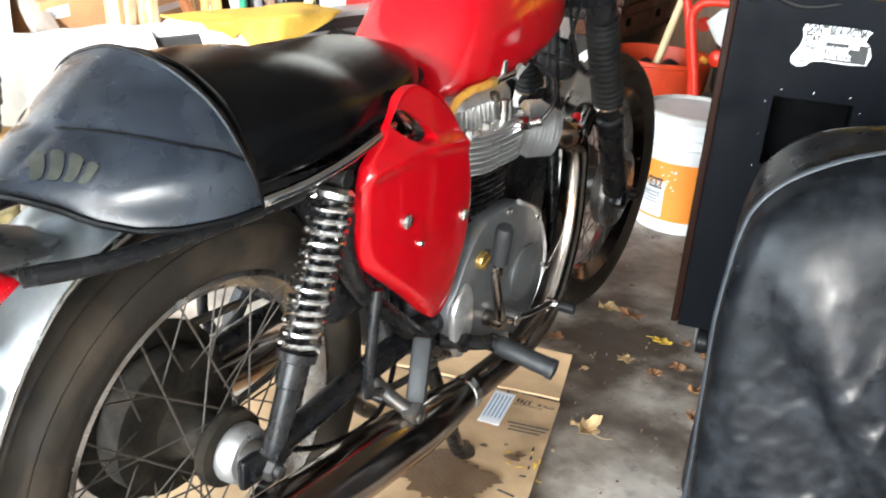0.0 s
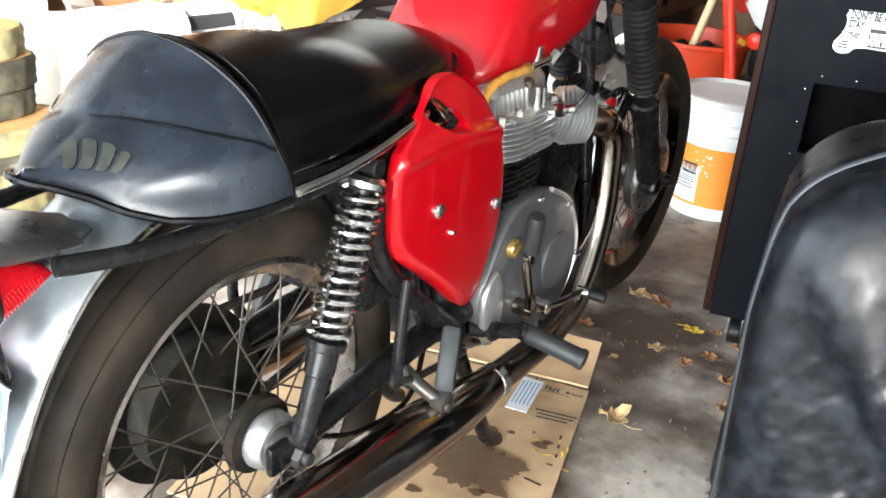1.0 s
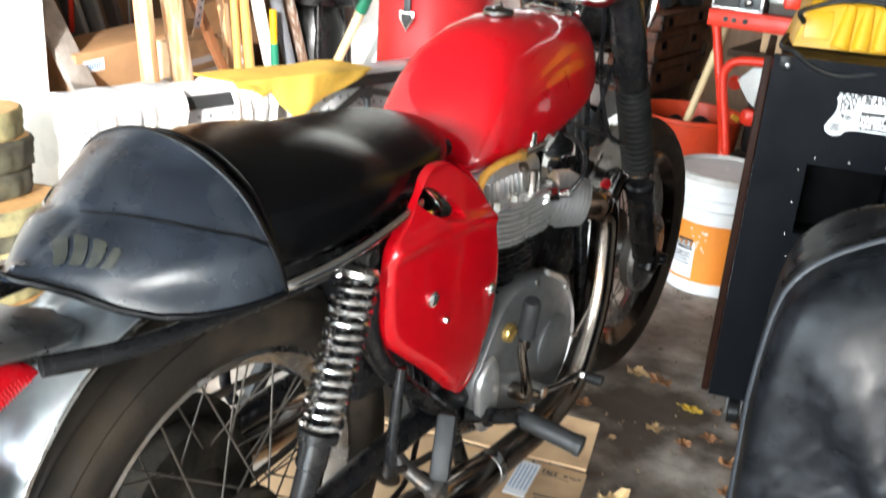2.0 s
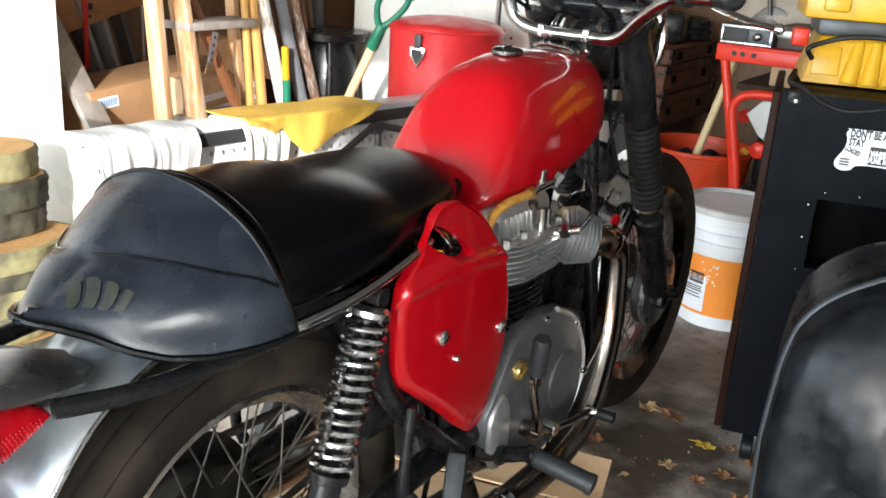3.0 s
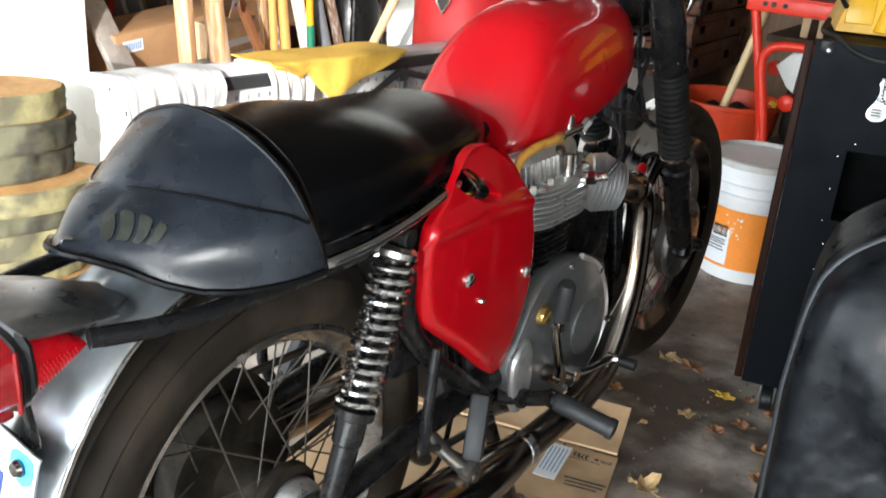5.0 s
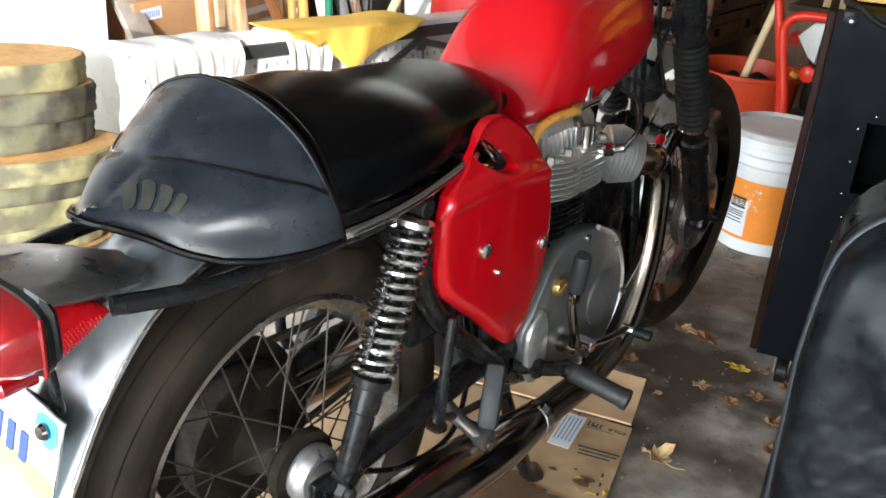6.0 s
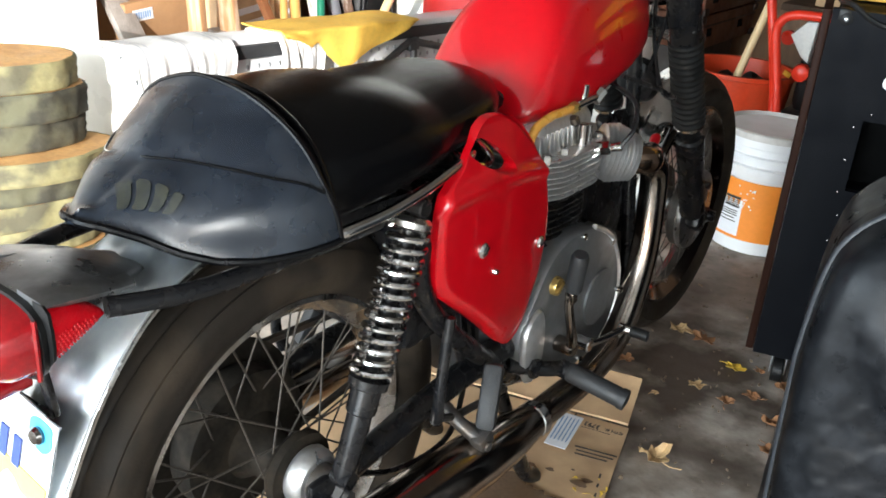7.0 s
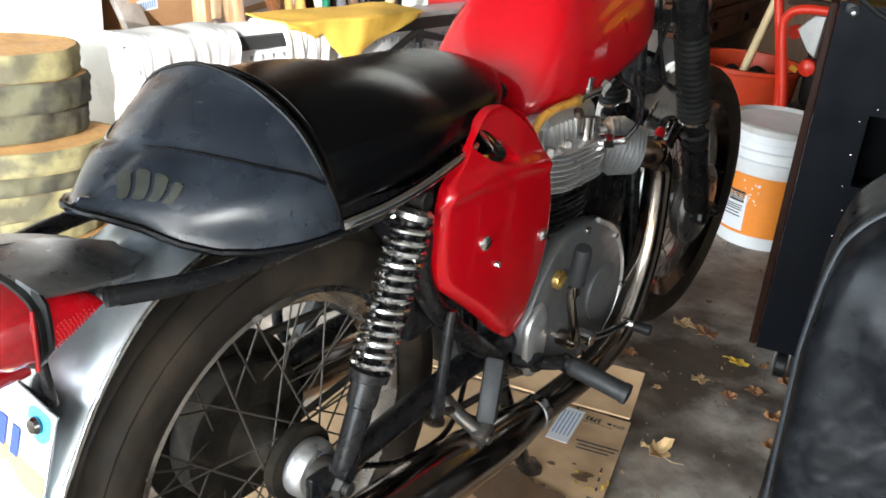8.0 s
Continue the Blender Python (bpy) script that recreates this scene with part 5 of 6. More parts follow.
# flattened carton under the engine
def floor_carton():
    c = thing("flat_carton", (.0, .78, .004), "flattened brown cardboard carton with an oil stain", "cardboard")
    m = pose(.185, .852, .006, 0, 0, 15)

    def slab(name, x0, x1, y0, y1, z0, h, rx=0):
        rows = []
        nx, ny = 14, 14
        for j in range(ny + 1):
            rows.append([Vector((x0 + (x1 - x0) * i / nx, y0 + (y1 - y0) * j / ny, z0 + .004 * noise.noise((i * .35, j * .35, x0)) + h * (j / ny) ** 2)) for i in range(nx + 1)])
        return part(name, turned(thick(sheet(rows), .005), m), CARD, c)
    slab("panel", -.62, 0, -.62, -.002, .006, 0)
    slab("flap", -.62, -.004, .003, .155, .007, .028)
    lab = part("paper_label", turned(box((-.120, -.085, .0145), (.045, .125, .0012), (0, 0, -4), bevel=0), m), PAPER, c, "white printed label")
    for i in range(5):
        part("print_bar", turned(box((-.136 + .008 * i, -.08, .0156), (.0022, .09, .0006), (0, 0, -4), bevel=0), m), BLUE_INK, lab)
    for x, y, w, h, a in ((-.112, -.022, .024, .004, 0), (-.112, -.022, .004, .022, 0), (-.045, -.125, .085, .004, 1), (-.045, -.137, .075, .0035, 1), (-.050, -.149, .065, .0035, 1), (-.02, -.20, .004, .014, 0), (-.018, -.23, .004, .012, 0), (-.016, -.26, .004, .010, 0), (-.022, -.29, .012, .004, 0), (-.04, -.35, .035, .005, -15)):
        part("print_bar", turned(box((x, y, .0135), (w, h, .0008), (0, 0, a), bevel=0), m), INK, c)
    # printed heading and a handwritten number, upside down to the bike
    lettering("CTN #:", .0120, m @ pose(-.006, -.036, .0132, 0, 0, 180), INK, "carton_text", c)
    lettering("3793", .021, m @ pose(-.054, -.030, .0132, 0, 0, 174) @ Matrix.Diagonal((.80, 1, 1, 1)), INK, "carton_text", c)
    part("marker_stroke", turned(tube([(-.030, -.056, .0134), (-.062, -.053, .0134), (-.092, -.054, .0134)], .0007, 5), m), INK, c)
    oil = mat("oil_soaked_card", (.13, .075, .040), .5, var=.3, scale=14)
    pts = []
    for k in range(120):
        a = 2 * math.pi * k / 120
        r = .070 + .034 * noise.noise((math.cos(a) * 1.6, math.sin(a) * 1.6, 1.7)) + .022 * noise.noise((math.cos(a) * 5, math.sin(a) * 5, 4.7)) + .008 * noise.noise((math.cos(a) * 14, math.sin(a) * 14, 2.7))
        pts.append((-.17 + r * 1.35 * math.cos(a), -.34 + r * math.sin(a)))
    part("oil_stain", turned(prism(pts, "z", .0118, .0128, 0), m), oil, c, "dark oil stain soaked into the card")
    rng = random.Random(3)
    for i in range(26):
        cx_, cy_, rr = rng.uniform(-.32, -.03), rng.uniform(-.46, -.20), rng.uniform(.003, .016)
        part("oil_spot", turned(prism([(cx_ + rr * (1 + .3 * math.sin(3 * a + i)) * math.cos(a), cy_ + rr * .7 * math.sin(a)) for a in (2 * math.pi * k / 14 for k in range(14))], "z", .0120, .0126, 0), m), oil, c)


floor_carton()


# fallen leaves
def leaf(x, y, s, m, label, seed, curl=.4):
    rng = random.Random(seed)
    n = 22
    rim = []
    for k in range(n):
        a = 2 * math.pi * k / n
        lobes = abs(math.sin(a * 2.5)) ** .7
        r = s * (.45 + .55 * lobes) * rng.uniform(.85, 1.12) * (1.15 if k < n / 2 else .9)
        rim.append((a, r))
    rows = []
    turn = rng.uniform(0, 6.28)
    for f in (.02, .35, .7, 1.0):
        rows.append([Vector((x + f * r * math.cos(a + turn), y + f * r * math.sin(a + turn) * .85, .0035 + curl * s * f * f * (.30 + .5 * noise.noise((math.cos(a) * 1.5, math.sin(a) * 1.5, seed * 3.1)) + .35 * noise.noise((math.cos(a) * 4, math.sin(a) * 4, seed * 1.7 + f))))) for a, r in rim])
    rows = [[Vector((p.x, p.y, max(.0025, p.z))) for p in r] for r in rows]
    ob = single("leaf", thick(loft(rows, cap=False), .0006), m, label, "leaf", group="fallen leaves", base=(x, y, 0), sharp=60)
    part("stalk", tube([(x, y, .005), (x + s * 1.0 * math.cos(turn + 3), y + s * 1.0 * math.sin(turn + 3), .004), (x + s * 1.6 * math.cos(turn + 3.3), y + s * 1.6 * math.sin(turn + 3.3), .004)], .0009, 5, 3), m, ob)


for i, (x, y, s, m, lb) in enumerate(((.264, 1.262, .034, LEAF_YELLOW, "bright yellow maple leaf on the concrete"), (.268, .805, .048, LEAF_TAN, "curled tan dry leaf on the concrete"), (.224, 1.124, .030, LEAF_TAN, "small tan leaf lying flat"),
                                      (.085, 1.355, .042, LEAF_TAN, "tan dry leaf near the front tyre"), (.150, 1.350, .045, LEAF_BROWN, "brown dry leaf near the front tyre"), (.395, 1.25, .045, LEAF_BROWN, "brown leaf by the castor"), (.41, 1.085, .035, LEAF_BROWN, "brown curled leaf on the concrete"),
                                      (.306, 1.105, .030, LEAF_BROWN, "dark brown leaf on the concrete"), (.218, .622, .052, LEAF_YELLOW, "pale yellow maple leaf on the concrete"), (.165, 1.028, .014, LEAF_TAN, "small pale leaf scrap on concrete"), (.34, 1.17, .03, LEAF_BROWN, "brown leaf scrap on the concrete"), (.44, .98, .035, LEAF_BROWN, "brown leaf beside the cover"),
                                      (.315, 1.29, .020, LEAF_BROWN, "brown leaf scrap on the concrete"), (.05, 1.12, .030, LEAF_BROWN, "dark leaf scrap on the concrete"))):
    leaf(x, y, s * .74, m, lb, i + 1, 1.3 if i in (1, 6) else .7)
leaf(.125, .60, .028, LEAF_TAN, "pale leaf lying on the carton", 31, .5)


def litter():
    rng = random.Random(12)
    bm = bmesh.new()
    for i in range(900):
        x, y = rng.uniform(-.5, .9), rng.uniform(.35, 2.6)
        s = rng.uniform(.0015, .006)
        m = pose(x, y, s * .4, rng.uniform(0, 90), rng.uniform(0, 90), rng.uniform(0, 360)) @ Matrix.Diagonal((s, s * rng.uniform(.3, 1), s * .5, 1))
        bmesh.ops.create_icosphere(bm, subdivisions=1, radius=1, matrix=m)
    single("floor_litter", bm, mat("litter_bits", (.13, .09, .055), .9, var=.5, scale=60), "scattered leaf crumbs and grit on the concrete", "litter", kind="stuff")


litter()

# ---- stacked log slices ----
def log_slice(cx_, cy_, z, r, h, bark, seed, label, notch=None):
    rng = random.Random(seed)
    n = 110
    sil = []
    for k in range(n):
        a = 2 * math.pi * k / n
        q = r * (1 + .09 * noise.noise((math.cos(a) * 1.3, math.sin(a) * 1.3, seed * 2.3)) + .034 * noise.noise((math.cos(a) * 5, math.sin(a) * 5, seed * 1.1)))
        if notch is not None:
            d = math.atan2(math.sin(a - notch), math.cos(a - notch))
            q *= 1 - .30 * math.exp(-(d / .09) ** 2)
        # oval logs, short across the lie of the stack
        ex, ey = q * math.cos(a), q * math.sin(a)
        along = ex * -.88 + ey * .47
        ex, ey = ex + .88 * along * .45, ey - .47 * along * .45
        sil.append((math.atan2(ey, ex), math.hypot(ex, ey)))

    def ring(k, zz, wob=0):
        return [Vector((cx_ + k * q * math.cos(a), cy_ + k * q * math.sin(a), zz + wob * noise.noise((math.cos(a) * 2, math.sin(a) * 2, seed)))) for a, q in sil]
    base = Vector((cx_, cy_, z))
    s = thing("log_slice", base, label, "log slice", group="stack of log slices")
    def rough_ring(k, zz):
        return [Vector((cx_ + q * kk * math.cos(a), cy_ + q * kk * math.sin(a), zz)) for a, q, kk in ((a, q, k * (1 + .022 * noise.noise((math.cos(a) * 9, math.sin(a) * 9, zz * 22 + seed)) + .012 * noise.noise((math.cos(a) * 24, math.sin(a) * 24, zz * 30)))) for a, q in sil)]
    part("bark", loft([ring(.978, z)] + [rough_ring(1.0 + .006 * math.sin(t * 2.2 + seed), z + .004 + (h - .008) * t / 7) for t in range(8)] + [ring(.975, z + h)], cap=False), bark, s, sharp=80)
    rings = [ring(.0005 if k == 0 else k / 9 * .978, z + h - .0015 + .0008 * math.sin(k * 2.4), .002) for k in range(10)]
    part("cut_face", loft(rings, cap=False), CUT_WOOD, s, "pale sawn face with growth rings")
    part("under_face", loft([[Vector((p.x, p.y, z + .001)) for p in r_] for r_ in (ring(.0005, z), ring(.5, z), ring(.984, z))], cap=False), CUT_WOOD, s)


SX, SY = -1.155, .275
z = 0.0
levels = [(.235, .070), (.225, .060), (.23, .062), (.23, .064), (.245, .058), (.222, .056), (.252, .052), (.212, .064), (.220, .066), (.216, .060)]
offs = [(0, 0), (.01, 0), (0, .01), (-.01, 0), (-.012, .0), (.0, .0), (.020, .0), (-.014, .0), (-.006, .0), (-.014, .0)]
for i, ((r, h), (ox, oy)) in enumerate(zip(levels, offs)):
    dark = i in (5, 7, 8, 2, 0)
    log_slice(SX + ox, SY + oy, z, r, h * 1.02 - .0006, DARK_BARK if dark else BARK, i + 5, ("log slice with dark bark in a leaning stack" if dark else "log slice with pale lichened bark in a leaning stack"), -.62 if i == 7 else None)
    z += h * 1.02

# ---- folded white bench standing on its edge ----
BX = -1.05
BT = .600


def rail_top(y):
    """The bench leans: its top rail falls gently along y."""
    return BT - .042 * (y - .95)


def bench():
    b = thing("folded_bench", (BX - .03, 1.6, 0), "white perforated bench panel with dark trim standing upright", "bench")
    y0, y1 = .575, 2.75
    def rail(name, x0, x1, lo, hi, m, label="", y0=y0):
        pts = [(y0, .02 if lo is None else rail_top(y0) + lo), (y1, .02 if lo is None else rail_top(y1) + lo), (y1, rail_top(y1) + hi), (y0, rail_top(y0) + hi)]
        bm = prism(pts, "x", x0, x1, 0)
        bmesh.ops.bevel(bm, geom=bm.edges[:], offset=.004, segments=2, affect="EDGES", profile=.5)
        part(name, bm, m, b, label)
    rail("panel", BX - .055, BX - .012, None, -.052, WHITE_PLASTIC)
    rail("top_rail", BX - .085, BX + .004, -.020, 0, WHITE_PLASTIC)
    rail("edge_band", BX - .060, BX + .010, -.056, -.0205, BAND, "dark grey edge band", .74)
    part("end_block", span((BX - .058, .577, .5545), (BX + .002, .739, .591), .003), WHITE_PLASTIC, b)
    for y in (y0 + .05, y1 - .06):
        part("foot", span((BX - .10, y - .03, 0), (BX + .03, y + .03, .022), .004), BAND, b)
    me = mesh_of("clip", join(lathe([(.004, 0), (.005, .003), (.003, .006)], (0, 0, 0), (1, 0, 0), 8), box((.003, 0, .004), (.005, .006, .009), bevel=.001)), GREY_STEEL)
    k = 0
    for j in range(6):
        for i in range(50):
            y = y0 + .03 + i * .039 + (.0195 if j % 2 else 0)
            zz = rail_top(y) - .084 - j * .034
            if y < y1 - .02:
                o = new("clip", me)
                o.parent = b
                o.location = Vector((BX - .013, y, zz)) - ORIGIN[b]
    for a, c in (((BX + .02, 1.36, .40), (BX + .02, 1.62, .512)), ((BX + .02, 1.62, .512), (BX + .02, 1.92, .44)), ((BX + .02, 1.64, .515), (BX + .02, 1.645, .30)), ((BX + .02, 1.92, .44), (BX + .02, 2.2, .30)), ((BX + .02, 1.36, .40), (BX + .02, 1.1, .15))):
        part("strut", tube([a, c], .0115, 8, 1), BAND, b, "dark folding strut")
    part("hinge", box((BX + .02, 1.635, .50), (.02, .05, .04), bevel=.006), BAND, b)


bench()
def rag(name, y0, y1, drop, back, m, label, seed, stripe=None, skew=0.0, lift=.0):
    """A cloth folded over the bench rail, hanging in soft folds."""
    rng = random.Random(seed)
    nu, nv = 46, 30
    rows = []
    for j in range(nv + 1):
        v = j / nv
        s = -back + (drop + back + .10) * v
        row = []
        for i in range(nu + 1):
            u = i / nu
            y = y0 + (y1 - y0) * u
            dl = drop * (.82 + .30 * noise.noise((u * 2.2, seed, 0))) + skew * u
            hang = max(0, s - .09) / max(.01, drop)
            w = .004 * math.sin(u * 31 + seed + 2.5 * hang + 5 * noise.noise((u * 3, hang, seed))) + .003 * math.sin(u * 67 + seed * 2 + 3 * noise.noise((u * 5, hang * 2, seed + 3))) + .010 * noise.noise((u * 7, v * 3, seed)) + .005 * noise.noise((u * 17, v * 7, seed + 9))
            if s < 0:
                x, zz = BX - .095 - .006, rail_top(y) + .004 + s
            elif s < .09:
                x, zz = BX - .095 + s * 1.15, rail_top(y) + .008 + .002 * math.sin(u * 17 + seed) + .003 * noise.noise((u * 7, v * 5, seed)) + lift
            else:
                f = min(1, (s - .09) / drop)
                x, zz = BX + .018 + .02 * min(1, f * 6) + w * min(1, f * 3), rail_top(y) + .006 - dl * f
            row.append(Vector((x, y + .02 * noise.noise((u * 3, v * 4, seed + 5)) + .03 * hang * (u - .5) * -1, zz)))
        rows.append(row)
    bm = sheet(rows)
    if stripe:
        for k, f in enumerate(bm.faces):
            if (k % nu) in stripe:
                f.material_index = 1
    bmesh.ops.smooth_vert(bm, verts=bm.verts, factor=.5, use_axis_x=True, use_axis_y=True, use_axis_z=True)
    thick(bm, .003)
    return single(name, bm, [m, STRIPE_CLOTH], label, "cloth", group="cloths over the bench", base=(BX, (y0 + y1) / 2, BT), sharp=80)


rag("white_cloth", .57, .88, .28, .05, WHITE_CLOTH, "white cotton cloth with grey stripes over the rail", 1, stripe={4, 7, 20, 23, 36, 39})
rag("white_cloth", 1.035, 1.205, .26, .05, WHITE_CLOTH, "white cotton rag hanging over the rail", 5, stripe={30, 33})
# yellow chamois, a three-cornered drape
def chamois():
    nu, nv = 40, 26
    rows = []
    for j in range(nv + 1):
        v = j / nv
        row = []
        for i in range(nu + 1):
            u = i / nu
            y = 1.02 + .585 * u
            # hem: a short corner, a notch, the long point, then a straight rise to the far tip
            dmax = float(np.interp(u, (0, .10, .20, .245, .30, .385, .42, .66, 1), (.010, .026, .050, .034, .074, .118, .112, .070, .006)))
            if v < .45:
                x = BX - .10 + .160 * v / .45 - (.05 * max(0, u - .75) * v)
                zz = rail_top(y) + .017 + .003 * math.sin(u * 9) * (v + .2) + .006 * noise.noise((u * 4, v * 3, 2))
            else:
                f = (v - .45) / .55
                x = BX + .060 + .010 * math.sin(u * 15 + 1.5 * f) * f + .006 * noise.noise((u * 9, f * 2, 4))
                zz = rail_top(y) + .015 - dmax * f
            row.append(Vector((x, y + .010 * noise.noise((v * 3, u * 3, 8)), zz)))
        rows.append(row)
    bm = sheet(rows)
    thick(bm, .003)
    single("yellow_cloth", bm, YELLOW_CLOTH, "soft yellow chamois cloth draped over the rail", "cloth", group="cloths over the bench", base=(BX, 1.35, BT), sharp=80)


chamois()

single("white_board", span((-1.75, .56, 0), (-1.07, .573, .606), .003), WHITE_ENAMEL, "white painted board standing behind the log slices", "board", base=(-1.4, .55, 0))

# ---- lumber corner ----


def plank(name, foot, top, w, t, m, label, cat="plank", group="leaning lumber", spin=0.0):
    foot, top = Vector(foot), Vector(top)
    d = top - foot
    bm = box((0, 0, d.length / 2), (w, t, d.length), bevel=.004)
    q = d.to_track_quat("Z", "X").to_matrix().to_4x4()
    turned(bm, Matrix.Translation(foot) @ q @ pose(0, 0, 0, 0, 0, spin))
    return single(name, bm, m, label, cat, group=group, base=foot)


def rod(name, foot, top, r, m, label, cat="pole", group="leaning poles"):
    return single(name, cyl(foot, top, r, 14), m, label, cat, group=group, base=foot)


def lean(x, y0, z0, y1, z1, z_top):
    """Foot and head of a straight piece in the plane x that passes two heights."""
    k = (y0 - y1) / (z0 - z1)
    return (x, y1 - k * z1, .002), (x, y1 + k * (z_top - z1), z_top)


plank("grey_plank", (-1.803, 1.360, .002), (-2.563, 1.40, .90), .095, .032, GREY_WOOD, "weathered grey plank leaning on the wall", spin=90)
plank("grey_plank", *lean(-2.80, 1.67, .62, 1.79, .30, 1.25), .15, .022, GREY_WOOD, "wide weathered grey board leaning on the wall", spin=90)
plank("grey_plank", *lean(-2.77, 1.80, .604, 1.895, .327, 1.25), .12, .022, GREY_WOOD, "wide weathered grey board leaning on the wall", spin=90)
plank("grey_plank", *lean(-2.795, 1.91, .641, 1.99, .355, 1.3), .10, .022, GREY_WOOD, "narrow grey board leaning on the wall", spin=90)
plank("dark_plank", *lean(-2.775, 1.995, .655, 2.075, .373, 1.3), .085, .022, mat("dark_weathered_wood", (.11, .085, .07), .75, var=.3, scale=14, bump=.4, stretch=(3, 3, .25)), "dark weathered board leaning on the wall", spin=90)
PM = pose(-2.735, 1.844, .899, 14.8, 0, 0)
ply = single("plywood_sheet", turned(box((0, 0, 0), (.018, .46, .50), bevel=.002), PM), mat("orange_plywood", (.40, .180, .070), .6, var=.25, scale=7, stretch=(1, .25, 2.5), bump=.2), "orange-brown plywood sheet with two knot holes", "plywood", base=(-2.735, 1.844, .6))
for dy, dz, r in ((-.072, -.178, .016), (-.085, -.217, .008)):
    part("knot_hole", turned(cyl((.008, dy, dz), (.0105, dy, dz), r, 14), PM), DARK_VOID, ply)
rod("hose_pipe", (-2.70, 1.77, .45), (-2.70, 1.80, 1.5), .011, RED_TUBE, "orange-red rubber hose hanging on the wall", "hose", "hanging hoses")
rod("thin_rod", (-2.74, 2.10, .02), (-2.74, 2.107, 1.4), .006, GREY_STEEL, "thin grey steel rod against the wall")
bx = thing("long_carton", (-2.0, 1.75, 0), "long brown cardboard carton with a barcode label", "carton")
BM = pose(-2.272, 1.70, 0, 0, 0, 0)
part("body", turned(join(turned(span((-.14, -.27, .12), (.12, .42, .502), .004), pose(0, 0, 0, 5.75, 0, 0))), BM), CARD_DARK, bx)
part("base_block", turned(span((-.12, -.25, 0), (.10, .36, .17), .004), BM), CARD_DARK, bx)
part("barcode_label", turned(turned(box((.1215, -.197, .452), (.002, .088, .042), bevel=0), pose(0, 0, 0, 5.75, 0, 0)), BM), PAPER, bx)
for i in range(7):
    part("print_bar", turned(turned(box((.1232, -.226 + .010 * i, .452), (.0012, .005, .026), bevel=0), pose(0, 0, 0, 5.75, 0, 0)), BM), BLUE_INK, bx)
bx2 = thing("carton", (-2.2, 1.95, 0), "brown cardboard carton with tape and a round mark", "carton")
BM2 = pose(-2.20, 1.95, 0, 0, 0, 0)
part("body", turned(span((-.15, -.22, 0), (.14, .20, .50), .004), BM2), CARD, bx2)
part("flap", turned(turned(prism([(-.10, 0), (-.05, .11), (.03, .128), (.13, 0)], "x", .134, .139, 0), pose(0, 0, .50, 0, -6, 0)), BM2), CARD, bx2)
part("tape", turned(turned(span((.1405, -.20, -.013), (.142, .19, .013), 0), pose(0, 0, .425, 7, 0, 0)), BM2), PAPER, bx2)
part("tape", turned(turned(span((.1405, -.10, -.010), (.142, .19, .010), 0), pose(0, 0, .372, 7, 0, 0)), BM2), PAPER, bx2)
for r_ in (.030, .020, .010):
    part("ring_print", turned(tube([(.1425, .12 + r_ * math.cos(a), .350 + r_ * math.sin(a)) for a in (2 * math.pi * k / 12 for k in range(12))], .002, 5, 3, closed=True), BM2), INK, bx2)


def stepladder():
    l = thing("stepladder", (-1.85, 1.9, 0), "old orange pine stepladder with paint splashes", "stepladder")

    def rail(a, b, w, t, m=LADDER_WOOD):
        a, b = Vector(a), Vector(b)
        d = b - a
        bm = box((0, 0, d.length / 2), (t, w, d.length), bevel=.004)
        return part("rail", turned(bm, Matrix.Translation(a) @ d.to_track_quat("Z", "Y").to_matrix().to_4x4()), m, l)
    rail(*lean(-1.95, 1.512, .844, 1.547, .369, 1.6), .030, .074)
    rail(*lean(-1.95, 1.626, .842, 1.705, .347, 1.6), .030, .092)
    rail(*lean(-2.06, 1.99, .837, 2.03, .404, 1.6), .030, .05)
    part("step", box((-1.965, 1.80, .722), (.14, .345, .030), bevel=.004), GREY_WOOD, l, "paint-spattered grey step")
    part("step", box((-1.965, 1.84, .36), (.16, .36, .030), bevel=.004), GREY_WOOD, l)
    strip = part("slotted_strip", box((-1.92, 1.76, .635), (.004, .030, .125), (-15, 0, 0), bevel=.001), GREY_STEEL, l, "slotted steel strip")
    for k in range(4):
        part("slot", box((-1.9175, 1.7715 - .0075 * k, .676 - .028 * k), (.0025, .009, .011), (-15, 0, 0), bevel=0), INK, strip)


stepladder()
plank("brown_batten", *lean(-1.985, 1.766, .717, 1.928, .409, 1.05), .036, .03, mat("red_brown_batten", (.26, .105, .045), .5, var=.25, stretch=(3, 3, .3)), "red-brown batten leaning across the ladder", spin=90)
rod("screwdriver", (-1.985, 1.742, .85), (-1.985, 1.735, 1.02), .020, RED_TUBE, "orange-red screwdriver grip hanging on the ladder", "screwdriver", "hanging screwdrivers")
rod("screwdriver", (-1.985, 1.655, .80), (-1.985, 1.625, 1.02), .016, RED_TUBE, "orange-red screwdriver grip hanging on the ladder", "screwdriver", "hanging screwdrivers")
rod("wooden_pole", *lean(-1.95, 1.952, .837, 1.985, .404, 1.6), .016, POLE_WOOD, "varnished wooden pole leaning on the wall")
rod("wooden_pole", *lean(-1.95, 1.992, .836, 2.050, .396, 1.6), .022, POLE_WOOD, "varnished wooden pole leaning on the wall")
plank("white_board_strip", *lean(-1.93, 2.022, .836, 2.152, .385, 1.6), .060, .020, mat("chipped_white_board", (.80, .78, .74), .6, var=.06, scale=20, dirt_sheen=(.30, .20, .13), dirt_sheen_amount=.7, stretch=(3, 3, .3)), "white painted board with chipped edges", spin=90)
stick = rod("yellow_stick", (-1.89, 2.150, .13), (-1.89, 2.122, .623), .015, YELLOW_PLASTIC, "short yellow and green plastic stick among the poles", "stick")
